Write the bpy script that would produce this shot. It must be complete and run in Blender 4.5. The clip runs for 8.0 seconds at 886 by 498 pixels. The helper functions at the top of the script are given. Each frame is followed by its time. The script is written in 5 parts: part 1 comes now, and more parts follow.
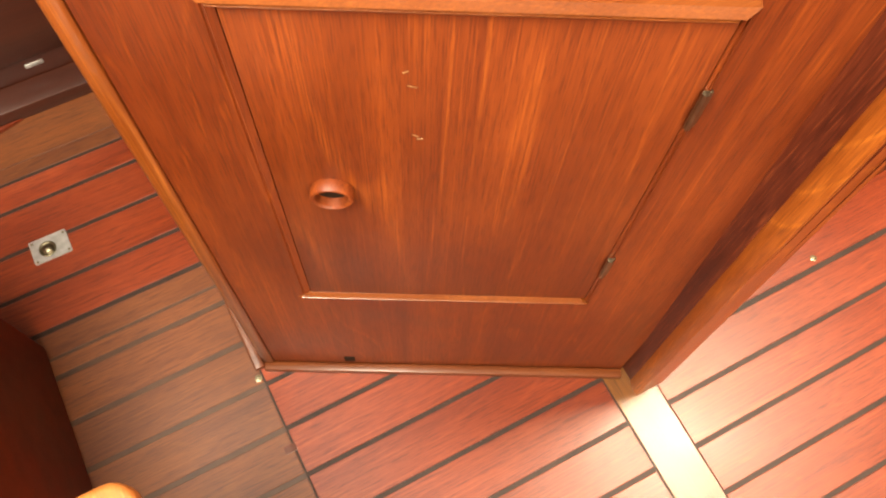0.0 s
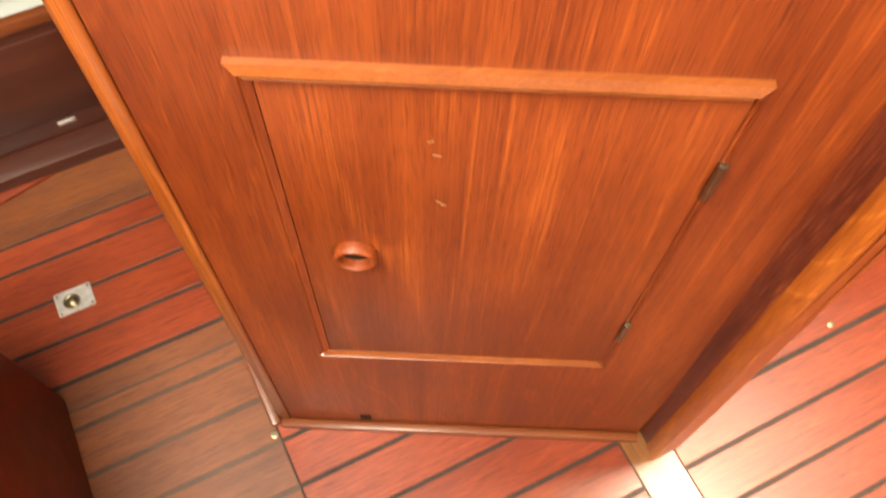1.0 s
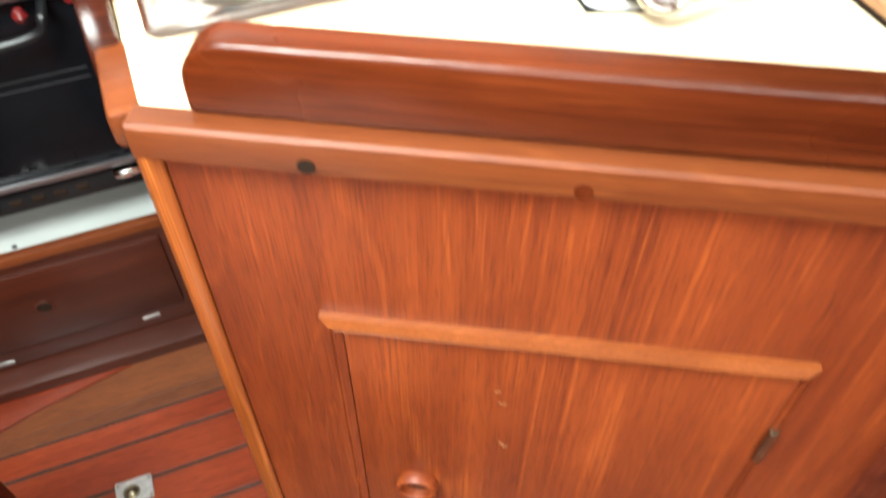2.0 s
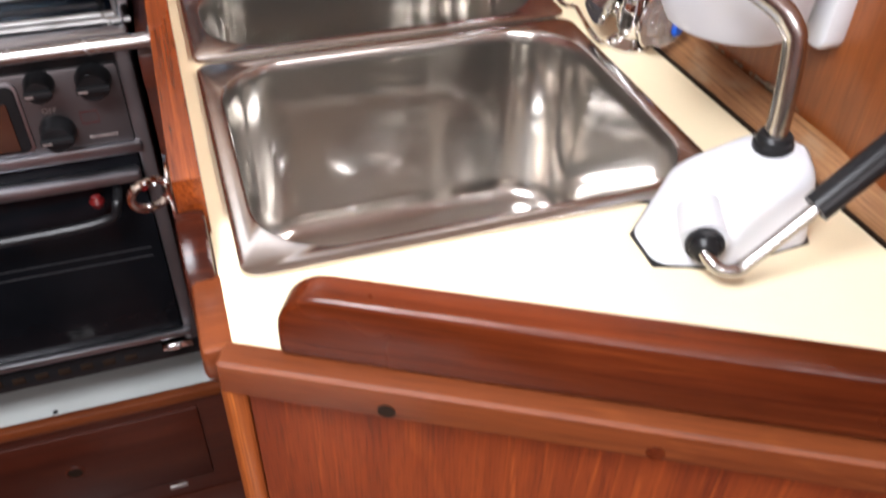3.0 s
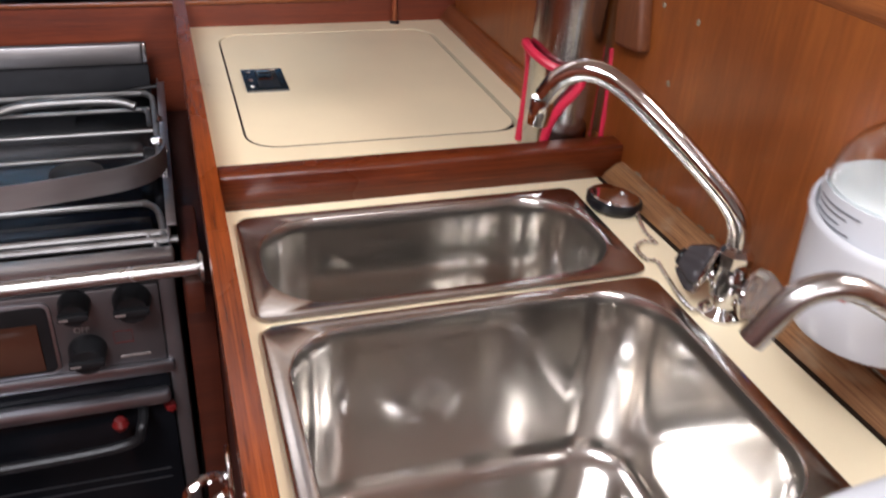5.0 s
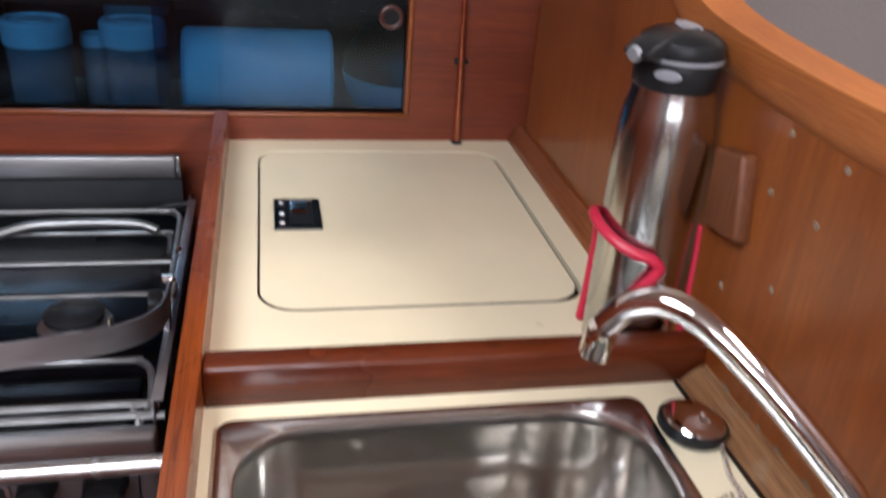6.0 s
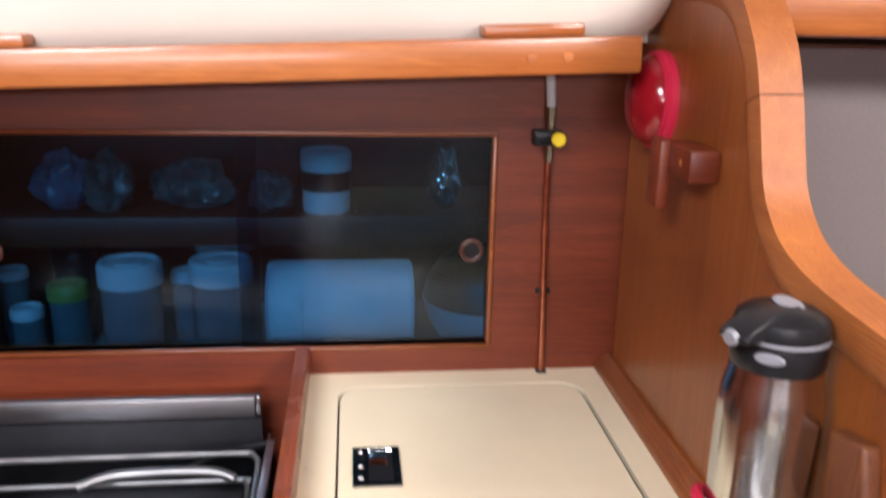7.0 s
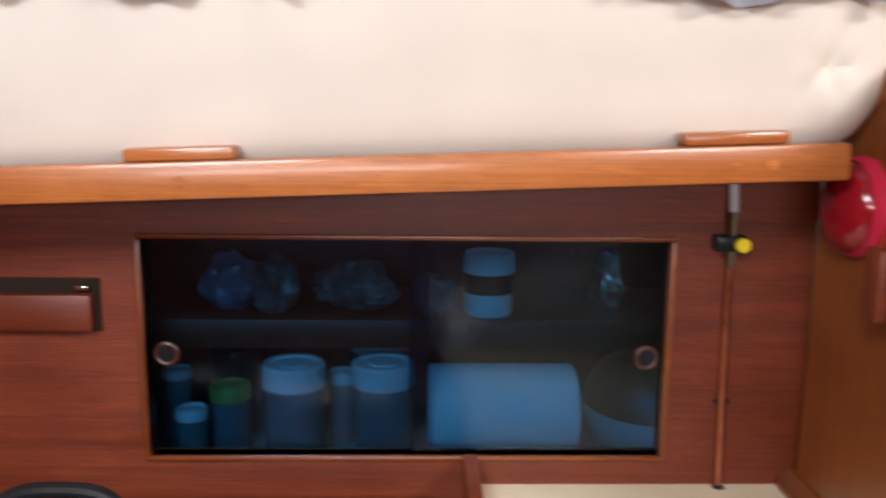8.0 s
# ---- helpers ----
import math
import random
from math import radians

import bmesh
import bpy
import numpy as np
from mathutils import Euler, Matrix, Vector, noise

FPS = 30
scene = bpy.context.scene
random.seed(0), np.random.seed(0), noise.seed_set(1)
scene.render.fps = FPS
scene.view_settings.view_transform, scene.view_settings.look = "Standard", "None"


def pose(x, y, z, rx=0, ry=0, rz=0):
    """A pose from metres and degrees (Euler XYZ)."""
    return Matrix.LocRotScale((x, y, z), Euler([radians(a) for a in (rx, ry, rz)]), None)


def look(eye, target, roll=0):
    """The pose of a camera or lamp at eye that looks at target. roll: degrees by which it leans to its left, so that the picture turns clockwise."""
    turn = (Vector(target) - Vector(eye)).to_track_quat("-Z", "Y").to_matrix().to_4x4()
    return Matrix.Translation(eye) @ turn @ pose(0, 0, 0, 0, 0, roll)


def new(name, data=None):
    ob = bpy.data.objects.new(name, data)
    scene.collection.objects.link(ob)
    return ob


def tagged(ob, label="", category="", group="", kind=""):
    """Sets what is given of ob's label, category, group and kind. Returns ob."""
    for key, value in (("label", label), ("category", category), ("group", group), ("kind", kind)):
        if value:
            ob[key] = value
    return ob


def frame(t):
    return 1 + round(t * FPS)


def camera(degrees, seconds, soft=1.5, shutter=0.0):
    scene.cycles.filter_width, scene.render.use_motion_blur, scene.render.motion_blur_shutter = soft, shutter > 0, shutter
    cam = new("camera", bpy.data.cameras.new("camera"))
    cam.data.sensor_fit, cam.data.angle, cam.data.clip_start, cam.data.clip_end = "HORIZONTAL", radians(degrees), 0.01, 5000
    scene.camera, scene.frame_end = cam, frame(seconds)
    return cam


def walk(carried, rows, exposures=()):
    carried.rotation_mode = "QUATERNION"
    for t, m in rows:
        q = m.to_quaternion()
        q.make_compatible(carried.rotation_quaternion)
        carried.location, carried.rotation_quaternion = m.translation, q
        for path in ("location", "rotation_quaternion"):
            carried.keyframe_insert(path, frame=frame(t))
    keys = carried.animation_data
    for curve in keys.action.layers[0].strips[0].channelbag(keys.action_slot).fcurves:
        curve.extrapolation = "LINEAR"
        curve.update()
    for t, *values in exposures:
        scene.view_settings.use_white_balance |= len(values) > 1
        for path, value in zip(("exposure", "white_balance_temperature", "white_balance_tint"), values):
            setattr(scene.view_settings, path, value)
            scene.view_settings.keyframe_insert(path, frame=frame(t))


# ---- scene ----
cam = camera(55.8, 8.0, soft=2.1, shutter=0.5)
PATH = [
    (0, (0.025, -0.801, 1.09), (0.436, -0.142, -0.754), 4.6),
    (0.5, (0.024, -0.8, 1.09), (0.438, -0.111, -0.741), 4.1),
    (1, (0.021, -0.799, 1.104), (0.453, -0.016, -0.685), 2.8),
    (1.5, (0.016, -0.794, 1.132), (0.475, 0.175, -0.556), 1.1),
    (2, (0.013, -0.788, 1.165), (0.481, 0.39, -0.382), 0.3),
    (2.1, (0.014, -0.785, 1.17), (0.481, 0.43, -0.348), 0.3),
    (2.2, (0.013, -0.784, 1.175), (0.48, 0.463, -0.318), 0.3),
    (3.3, (-0.019, -0.75, 1.225), (0.51, 0.744, 0.006), 2.3),
    (3.5, (-0.027, -0.746, 1.234), (0.515, 0.781, 0.063), 2.8),
    (3.8, (-0.029, -0.736, 1.241), (0.531, 0.826, 0.125), 3.3),
    (4, (-0.031, -0.727, 1.242), (0.545, 0.845, 0.147), 3.6),
    (4.2, (-0.037, -0.719, 1.244), (0.551, 0.863, 0.171), 3.8),
    (5.3, (-0.037, -0.598, 1.264), (0.512, 1.041, 0.256), 4.0),
    (5.5, (-0.017, -0.567, 1.27), (0.503, 1.091, 0.28), 4.1),
    (6, (0.04, -0.477, 1.285), (0.444, 1.258, 0.376), 4.8),
    (6.5, (0.059, -0.444, 1.319), (0.326, 1.393, 0.575), 3.6),
    (7, (0.046, -0.419, 1.353), (0.262, 1.491, 0.799), 1.3),
    (7.5, (0.011, -0.404, 1.374), (0.2, 1.541, 0.948), 0.9),
    (8, (-0.081, -0.386, 1.372), (-0.024, 1.58, 1.009), 0.7),
]
EXPOSURES = [(0, 1.2, 9300, 9), (1.0, 1.35, 9000, 9), (1.5, 1.4, 8000, 10), (2.0, 1.15, 6700, 0), (2.2, 0.8, 6600, 2), (3.3, -0.05, 6550, 18), (3.5, -0.28, 6550, 18), (4.2, -0.38, 6550, 18), (5.5, -0.1, 6500, 18), (6.0, -0.12, 6100, 14), (6.5, 0.1, 6050, 14), (7.2, 0.36, 6450, 20), (8, -0.03, 6350, 14)]
walk(cam, [(t, look(eye, target, roll)) for t, eye, target, roll in PATH], EXPOSURES)

# ---------------------------------------------------------------- world and lights
world = bpy.data.worlds.new("sky")
scene.world = world
world.use_nodes = True
_wn = world.node_tree.nodes
_sky = _wn.new("ShaderNodeTexSky")
_sky.sky_type, _sky.sun_disc = "NISHITA", False
_sky.sun_elevation, _sky.sun_rotation = radians(50), radians(120)
world.node_tree.links.new(_sky.outputs[0], _wn["Background"].inputs[0])
_wn["Background"].inputs[1].default_value = 0.1


def area(name, eye, target, sx, sy, watts, colour):
    lamp = bpy.data.lights.new(name, "AREA")
    lamp.shape, lamp.size, lamp.size_y, lamp.energy, lamp.color = "RECTANGLE", sx, sy, watts, colour
    ob = new(name, lamp)
    ob.matrix_world = look(eye, target)
    return ob


# sky light in the companionway hatch, and in the portlights of both cabin sides
area("hatch_light", (1.05, -0.72, 1.93), (1.05, -0.72, 0), 0.50, 0.42, 37, (1.0, 0.96, 0.91))
area("hatch_light", (-0.50, -0.83, 1.93), (-0.50, -0.83, 0), 0.6, 0.6, 42, (0.90, 0.96, 1.0))
area("portlight_light", (0.0, 0.50, 1.60), (0.0, -0.6, 1.0), 1.1, 0.16, 1.8, (0.98, 0.98, 1.0))
area("portlight_light", (-0.1, -2.34, 1.60), (0.0, 0.0, 1.0), 1.6, 0.16, 22, (0.98, 0.98, 1.0))

# ---------------------------------------------------------------- materials


def mat(name):
    m = bpy.data.materials.new(name)
    m.use_nodes = True
    nt = m.node_tree
    return m, nt.nodes, nt.links, nt.nodes["Principled BSDF"]


def wood(name, dark, light, axis=2, rough=0.32, figure=1.0, coat=0.25, wear=0.0, per_piece=0.0, pore=0.28, flame_w=0.2, lined=0.4, flecks=0.0, mottle=0.7):
    """Varnished timber with its grain along one axis: broad figure, fine streaks and open pores."""
    m, n, l, p = mat(name)
    tc = n.new("ShaderNodeTexCoord")
    info = n.new("ShaderNodeObjectInfo")
    add = n.new("ShaderNodeVectorMath")
    add.operation = "MULTIPLY_ADD"
    l.new(info.outputs["Random"], add.inputs[0])
    add.inputs[1].default_value = (7.3, 3.1, 5.7)
    l.new(tc.outputs["Object"], add.inputs[2])

    def streaks(across, along, detail, distort=0.0):
        mp = n.new("ShaderNodeMapping")
        s = [across] * 3
        s[axis] = along
        mp.inputs["Scale"].default_value = s
        l.new(add.outputs[0], mp.inputs[0])
        t = n.new("ShaderNodeTexNoise")
        t.inputs["Scale"].default_value = 1.0
        t.inputs["Detail"].default_value = detail
        t.inputs["Distortion"].default_value = distort
        l.new(mp.outputs[0], t.inputs["Vector"])
        return t.outputs[0]

    def ramp(src, a, b, ca, cb):
        r = n.new("ShaderNodeValToRGB")
        r.color_ramp.elements[0].position, r.color_ramp.elements[1].position = a, b
        r.color_ramp.elements[0].color, r.color_ramp.elements[1].color = (*ca, 1), (*cb, 1)
        l.new(src, r.inputs[0])
        return r.outputs[0]

    def mix(kind, fac, a, b):
        x = n.new("ShaderNodeMixRGB")
        x.blend_type = kind
        if isinstance(fac, (int, float)):
            x.inputs[0].default_value = fac
        else:
            l.new(fac, x.inputs[0])
        l.new(a, x.inputs[1])
        l.new(b, x.inputs[2])
        return x.outputs[0]

    broad = streaks(9 * figure, 0.8 * figure, 2, 0.5)
    rings = n.new("ShaderNodeMath")
    rings.operation = "MULTIPLY"
    l.new(broad, rings.inputs[0])
    rings.inputs[1].default_value = 120.0
    sine = n.new("ShaderNodeMath")
    sine.operation = "SINE"
    l.new(rings.outputs[0], sine.inputs[0])
    one = (1, 1, 1)
    colour = ramp(streaks(46, 2.2, 8), 0.2, 0.8, dark, light)
    lines = streaks(700, 3.0, 4)
    colour = mix("MULTIPLY", lined, colour, ramp(lines, 0.32, 0.62, (0.56, 0.46, 0.40), one))
    fine = streaks(230, 9, 5)
    pale = (min(1.0, light[0] * 1.45 + 0.02), min(1.0, light[1] * 1.65 + 0.008), light[2] * 1.5 + 0.002)
    flame = mix("MULTIPLY", 1.0, ramp(sine.outputs[0], 0.86, 1.0, (0, 0, 0), (flame_w, flame_w, flame_w)), ramp(lines, 0.38, 0.62, (0, 0, 0), one))
    colour = mix("MIX", flame, colour, ramp(fine, 0, 1, pale, pale))
    colour = mix("MIX", ramp(lines, 0.60, 0.72, (0, 0, 0), (flame_w * 0.6, flame_w * 0.6, flame_w * 0.6)), colour, ramp(fine, 0, 1, pale, pale))
    pores = streaks(1100, 40, 2)
    colour = mix("MULTIPLY", pore, colour, ramp(pores, 0.36, 0.50, (0.40, 0.31, 0.27), one))
    cloud = n.new("ShaderNodeTexNoise")
    cloud.inputs["Scale"].default_value, cloud.inputs["Detail"].default_value = 6.0, 4.0
    l.new(add.outputs[0], cloud.inputs["Vector"])
    colour = mix("MULTIPLY", mottle, colour, ramp(cloud.outputs[0], 0.3, 0.65, (0.70, 0.62, 0.56), one))
    if flecks:
        colour = mix("MULTIPLY", flecks, colour, ramp(streaks(420, 22, 3), 0.30, 0.44, (0.30, 0.22, 0.18), one))
    if wear:
        patch = streaks(60, 26, 5)
        grey = (0.26, 0.18, 0.11)
        colour = mix("MIX", ramp(patch, 0.62 - 0.1 * wear, 0.74, (0, 0, 0), (0.7, 0.7, 0.7)), colour, ramp(patch, 0, 1, grey, (0.36, 0.25, 0.15)))
    if per_piece:
        hsv = n.new("ShaderNodeHueSaturation")
        mr = n.new("ShaderNodeMapRange")
        mr.inputs["To Min"].default_value, mr.inputs["To Max"].default_value = 1 - per_piece, 1 + per_piece
        l.new(info.outputs["Random"], mr.inputs["Value"])
        l.new(mr.outputs[0], hsv.inputs["Value"])
        l.new(colour, hsv.inputs["Color"])
        colour = hsv.outputs[0]
    l.new(colour, p.inputs["Base Color"])
    rr = n.new("ShaderNodeMapRange")
    rr.inputs["To Min"].default_value, rr.inputs["To Max"].default_value = rough - 0.07, rough + 0.14
    l.new(cloud.outputs[0], rr.inputs["Value"])
    l.new(rr.outputs[0], p.inputs["Roughness"])
    p.inputs["Coat Weight"].default_value, p.inputs["Coat Roughness"].default_value = coat, 0.16
    bump = n.new("ShaderNodeBump")
    bump.inputs["Strength"].default_value, bump.inputs["Distance"].default_value = 0.25, 0.0006
    l.new(pores, bump.inputs["Height"])
    l.new(bump.outputs[0], p.inputs["Normal"])
    return m


def plain(name, colour, rough=0.5, metal=0.0, vary=0.12, scale=30.0, bump=0.0, stretch=(1, 1, 1), transmission=0.0, coat=0.0, ior=1.45, var_rough=0.06):
    """Painted, plastic or metal surface with slight mottling of colour and gloss."""
    m, n, l, p = mat(name)
    tc = n.new("ShaderNodeTexCoord")
    mp = n.new("ShaderNodeMapping")
    mp.inputs["Scale"].default_value = stretch
    l.new(tc.outputs["Object"], mp.inputs[0])
    t = n.new("ShaderNodeTexNoise")
    t.inputs["Scale"].default_value, t.inputs["Detail"].default_value = scale, 6.0
    l.new(mp.outputs[0], t.inputs["Vector"])
    r = n.new("ShaderNodeValToRGB")
    r.color_ramp.elements[0].position, r.color_ramp.elements[1].position = 0.3, 0.7
    r.color_ramp.elements[0].color = (*[c * (1 - vary) for c in colour], 1)
    r.color_ramp.elements[1].color = (*[min(1, c * (1 + vary * 0.5)) for c in colour], 1)
    l.new(t.outputs[0], r.inputs[0])
    l.new(r.outputs[0], p.inputs["Base Color"])
    mr = n.new("ShaderNodeMapRange")
    mr.inputs["To Min"].default_value, mr.inputs["To Max"].default_value = max(0.02, rough - var_rough), rough + var_rough
    l.new(t.outputs[0], mr.inputs["Value"])
    l.new(mr.outputs[0], p.inputs["Roughness"])
    p.inputs["Metallic"].default_value = metal
    p.inputs["Transmission Weight"].default_value = transmission
    p.inputs["IOR"].default_value = ior
    p.inputs["Coat Weight"].default_value = coat
    if bump:
        b = n.new("ShaderNodeBump")
        b.inputs["Strength"].default_value, b.inputs["Distance"].default_value = 0.4, bump
        l.new(t.outputs[0], b.inputs["Height"])
        l.new(b.outputs[0], p.inputs["Normal"])
    return m


TEAK = wood("teak_veneer", (0.138, 0.0210, 0.0031), (0.262, 0.0500, 0.0080), 2, rough=0.46, pore=0.5, flame_w=0.34, lined=0.48, coat=0.03, flecks=0.18, mottle=0.9)
TEAK_DOOR = wood("teak_door_veneer", (0.140, 0.0222, 0.0033), (0.268, 0.0530, 0.0085), 2, rough=0.46, figure=0.6, pore=0.5, flame_w=0.42, lined=0.48, coat=0.03, flecks=0.18, mottle=0.9)
TRIM = wood("teak_trim", (0.17, 0.036, 0.0065), (0.30, 0.084, 0.018), 2, rough=0.34, lined=0.7, flame_w=0.5)
TRIM_X = wood("teak_trim_fore_aft", (0.1728, 0.04032, 0.00864), (0.2736, 0.07776, 0.01872), 0, rough=0.30)
MAHOGANY = wood("mahogany", (0.026, 0.0044, 0.0018), (0.185, 0.0355, 0.0080), 0, rough=0.25, coat=0.05, figure=0.9, flecks=0.5, lined=0.95, flame_w=0.16, mottle=1.0)
MAHOGANY_Y = wood("mahogany_rail", (0.062, 0.0105, 0.0022), (0.40, 0.088, 0.0130), 1, rough=0.24, coat=0.06, figure=0.8, flecks=0.6, lined=0.95, flame_w=0.22, mottle=1.0)
# end grain, coloured darker still for the dark that its slope reflects
ENDGRAIN_DIM = wood("mahogany_end_grain_dimmed", (0.012, 0.0026, 0.0016), (0.050, 0.0095, 0.0040), 0, rough=0.15, coat=0.0)
STEPS = wood("red_step_mahogany", (0.100, 0.0070, 0.0016), (0.200, 0.0190, 0.0040), 0, rough=0.42, coat=0.0, lined=0.7)
TRIM_Y = wood("teak_trim_athwart", (0.20, 0.050, 0.0100), (0.34, 0.105, 0.024), 1, rough=0.36, lined=0.7)
EDGING = wood("teak_edging", (0.095, 0.0215, 0.0062), (0.20, 0.052, 0.0140), 0, rough=0.38, coat=0.15, flecks=0.4)
CHOCK = wood("chock_teak", (0.12, 0.034, 0.009), (0.20, 0.062, 0.017), 2, rough=0.5, coat=0.0, flecks=0.6)
PANEL = wood("mahogany_panel", (0.122, 0.0198, 0.0058), (0.245, 0.0450, 0.0118), 0, rough=0.44, coat=0.05, flecks=0.3, mottle=1.0)
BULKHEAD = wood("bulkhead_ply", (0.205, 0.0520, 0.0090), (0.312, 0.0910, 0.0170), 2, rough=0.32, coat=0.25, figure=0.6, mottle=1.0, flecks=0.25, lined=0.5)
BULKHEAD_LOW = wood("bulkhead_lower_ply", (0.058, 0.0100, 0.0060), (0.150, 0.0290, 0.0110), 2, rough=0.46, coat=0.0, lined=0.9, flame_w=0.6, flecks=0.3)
CAP = wood("bulkhead_cap", (0.31, 0.088, 0.018), (0.44, 0.148, 0.034), 1, rough=0.50, coat=0.0, flecks=0.1)
CAP_X = wood("honey_rail", (0.40, 0.115, 0.026), (0.54, 0.185, 0.045), 0, rough=0.28, coat=0.4)
CAP_Z = wood("bulkhead_post", (0.270, 0.058, 0.0100), (0.48, 0.135, 0.0250), 2, rough=0.36, coat=0.12, lined=0.8, flame_w=0.5, flecks=0.4)
WORN = wood("worn_trim", (0.20, 0.088, 0.033), (0.45, 0.235, 0.100), 1, rough=0.6, wear=0.7, coat=0.0, flecks=0.6, lined=0.7)
SOLE_RED = wood("sole_plank_red", (0.180, 0.0235, 0.0066), (0.265, 0.0420, 0.0115), 0, rough=0.34, coat=0.05, per_piece=0.14, pore=0.6, lined=0.6, flecks=0.55)
SOLE_BROWN = wood("sole_plank_brown", (0.130, 0.0320, 0.0070), (0.225, 0.0620, 0.0135), 0, rough=0.46, coat=0.0, per_piece=0.10, pore=0.6, flecks=0.6, mottle=1.0)
SOLE_GOLD = wood("sole_threshold", (0.100, 0.031, 0.0058), (0.190, 0.068, 0.0125), 1, rough=0.25, coat=0.0, flecks=0.6, mottle=1.0)
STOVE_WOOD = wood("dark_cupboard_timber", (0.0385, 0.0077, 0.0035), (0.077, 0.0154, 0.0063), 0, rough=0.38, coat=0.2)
HOB = plain("dark_hob_steel", (0.045, 0.047, 0.054), 0.24, 1.0, vary=0.4, scale=20)
ROD = plain("hob_rod_steel", (0.30, 0.295, 0.29), 0.46, 1.0, vary=0.3)
GUARD = plain("guard_steel", (0.42, 0.41, 0.41), 0.40, 1.0, vary=0.15, scale=8, stretch=(1, 6, 6))
# clear tap knob with its dark reflections put into the colour
DARKENED = plain("darkened_acrylic", (0.045, 0.040, 0.042), 0.10, vary=0.1)
BELL = plain("clear_acrylic", (0.80, 0.76, 0.72), 0.05, vary=0.02, transmission=0.9, ior=1.2)
FILLER = plain("wood_filler", (0.24, 0.19, 0.13), 0.6, vary=0.4, scale=300)
WORN_CAULK = plain("worn_caulk", (0.060, 0.027, 0.015), 0.5, vary=0.3)
CAULK = plain("caulk", (0.035, 0.022, 0.018), 0.5, vary=0.3)
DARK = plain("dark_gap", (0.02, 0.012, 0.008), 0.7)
CREAM = plain("cream_laminate", (0.81, 0.69, 0.47), 0.30, vary=0.04, scale=14)
LINER = plain("cream_vinyl", (0.74, 0.66, 0.56), 0.55, vary=0.05, scale=9, bump=0.002)
STEEL = plain("brushed_steel", (0.60, 0.575, 0.540), 0.115, 1.0, vary=0.05, scale=5, var_rough=0.015)
# pressed steel: a satin brushed gloss over a sharper one
_n, _l = STEEL.node_tree.nodes, STEEL.node_tree.links
_p = _n["Principled BSDF"]
_q = _n.new("ShaderNodeBsdfPrincipled")
_q.inputs["Metallic"].default_value, _q.inputs["Roughness"].default_value = 1.0, 0.28
_l.new(_p.inputs["Base Color"].links[0].from_socket, _q.inputs["Base Color"])
_mx = _n.new("ShaderNodeMixShader")
_mx.inputs[0].default_value = 0.28
_l.new(_p.outputs[0], _mx.inputs[1])
_l.new(_q.outputs[0], _mx.inputs[2])
_l.new(_mx.outputs[0], _n["Material Output"].inputs[0])
STEEL_RIM = plain("steel_rim", (0.58, 0.565, 0.545), 0.22, 1.0, vary=0.10, scale=30, stretch=(1, 8, 1))
CHROME = plain("chrome", (0.72, 0.71, 0.70), 0.06, 1.0, vary=0.05, var_rough=0.03)
TUBE = plain("satin_tube", (0.44, 0.425, 0.41), 0.26, 1.0, vary=0.1)
STOVE_FACE = plain("stove_face_steel", (0.145, 0.132, 0.135), 0.42, 0.8, vary=0.15, scale=14)
STOVE = plain("stove_steel", (0.34, 0.34, 0.36), 0.36, 1.0, vary=0.2, scale=12, stretch=(1, 6, 6))
STOVE_GREY = plain("stove_frame_grey", (0.048, 0.0496, 0.0544), 0.42, 0.5, vary=0.15)
BLACK = plain("black_plastic", (0.012, 0.012, 0.013), 0.30, vary=0.3)
ENAMEL = plain("black_oven_glass", (0.005, 0.0055, 0.007), 0.08, vary=0.2)
WHITE = plain("white_plastic", (0.54, 0.55, 0.57), 0.30, vary=0.03, coat=0.2)
SHELF = plain("white_laminate", (0.36, 0.38, 0.365), 0.4, vary=0.1, scale=10)
RED = plain("red_silicone", (0.52, 0.018, 0.05), 0.40, vary=0.06)
RED_LENS = plain("red_lens", (0.27, 0.006, 0.012), 0.16, vary=0.2, scale=60, coat=0.4)
RED_KNOB = plain("red_knob", (0.12, 0.008, 0.008), 0.3)
BLUE = plain("blue_cap", (0.01, 0.10, 0.55), 0.3)
YELLOW = plain("yellow_cap", (0.80, 0.58, 0.02), 0.4)
COPPER = plain("copper", (0.55, 0.20, 0.11), 0.32, 1.0, vary=0.3, scale=60)
BRASS = plain("dull_brass", (0.26, 0.22, 0.15), 0.4, 1.0, vary=0.3, scale=80)
GREYCLOTH = plain("grey_cloth", (0.185, 0.16, 0.15), 0.9, vary=0.08, scale=200, bump=0.0005)
CURTAIN = plain("grey_curtain", (0.50, 0.50, 0.54), 0.9, vary=0.12, scale=40)
_n, _l = CURTAIN.node_tree.nodes, CURTAIN.node_tree.links
_tl = _n.new("ShaderNodeBsdfTranslucent")
_tl.inputs[0].default_value = (0.60, 0.60, 0.63, 1)
_mx = _n.new("ShaderNodeMixShader")
_mx.inputs[0].default_value = 0.35
_l.new(_n["Principled BSDF"].outputs[0], _mx.inputs[1])
_l.new(_tl.outputs[0], _mx.inputs[2])
_l.new(_mx.outputs[0], _n["Material Output"].inputs[0])
GREY_PLASTIC = plain("grey_plastic", (0.19, 0.19, 0.205), 0.4)
CLEAR = plain("clear_plastic", (0.95, 0.96, 0.96), 0.04, vary=0.01, transmission=1.0, ior=1.25)
JAR_WHITE = plain("jar_white", (0.58, 0.60, 0.61), 0.4, vary=0.08)
JAR_BODY = plain("jar_clear", (0.13, 0.155, 0.17), 0.15, vary=0.25)
GREEN = plain("green_lid", (0.24, 0.27, 0.05), 0.4)
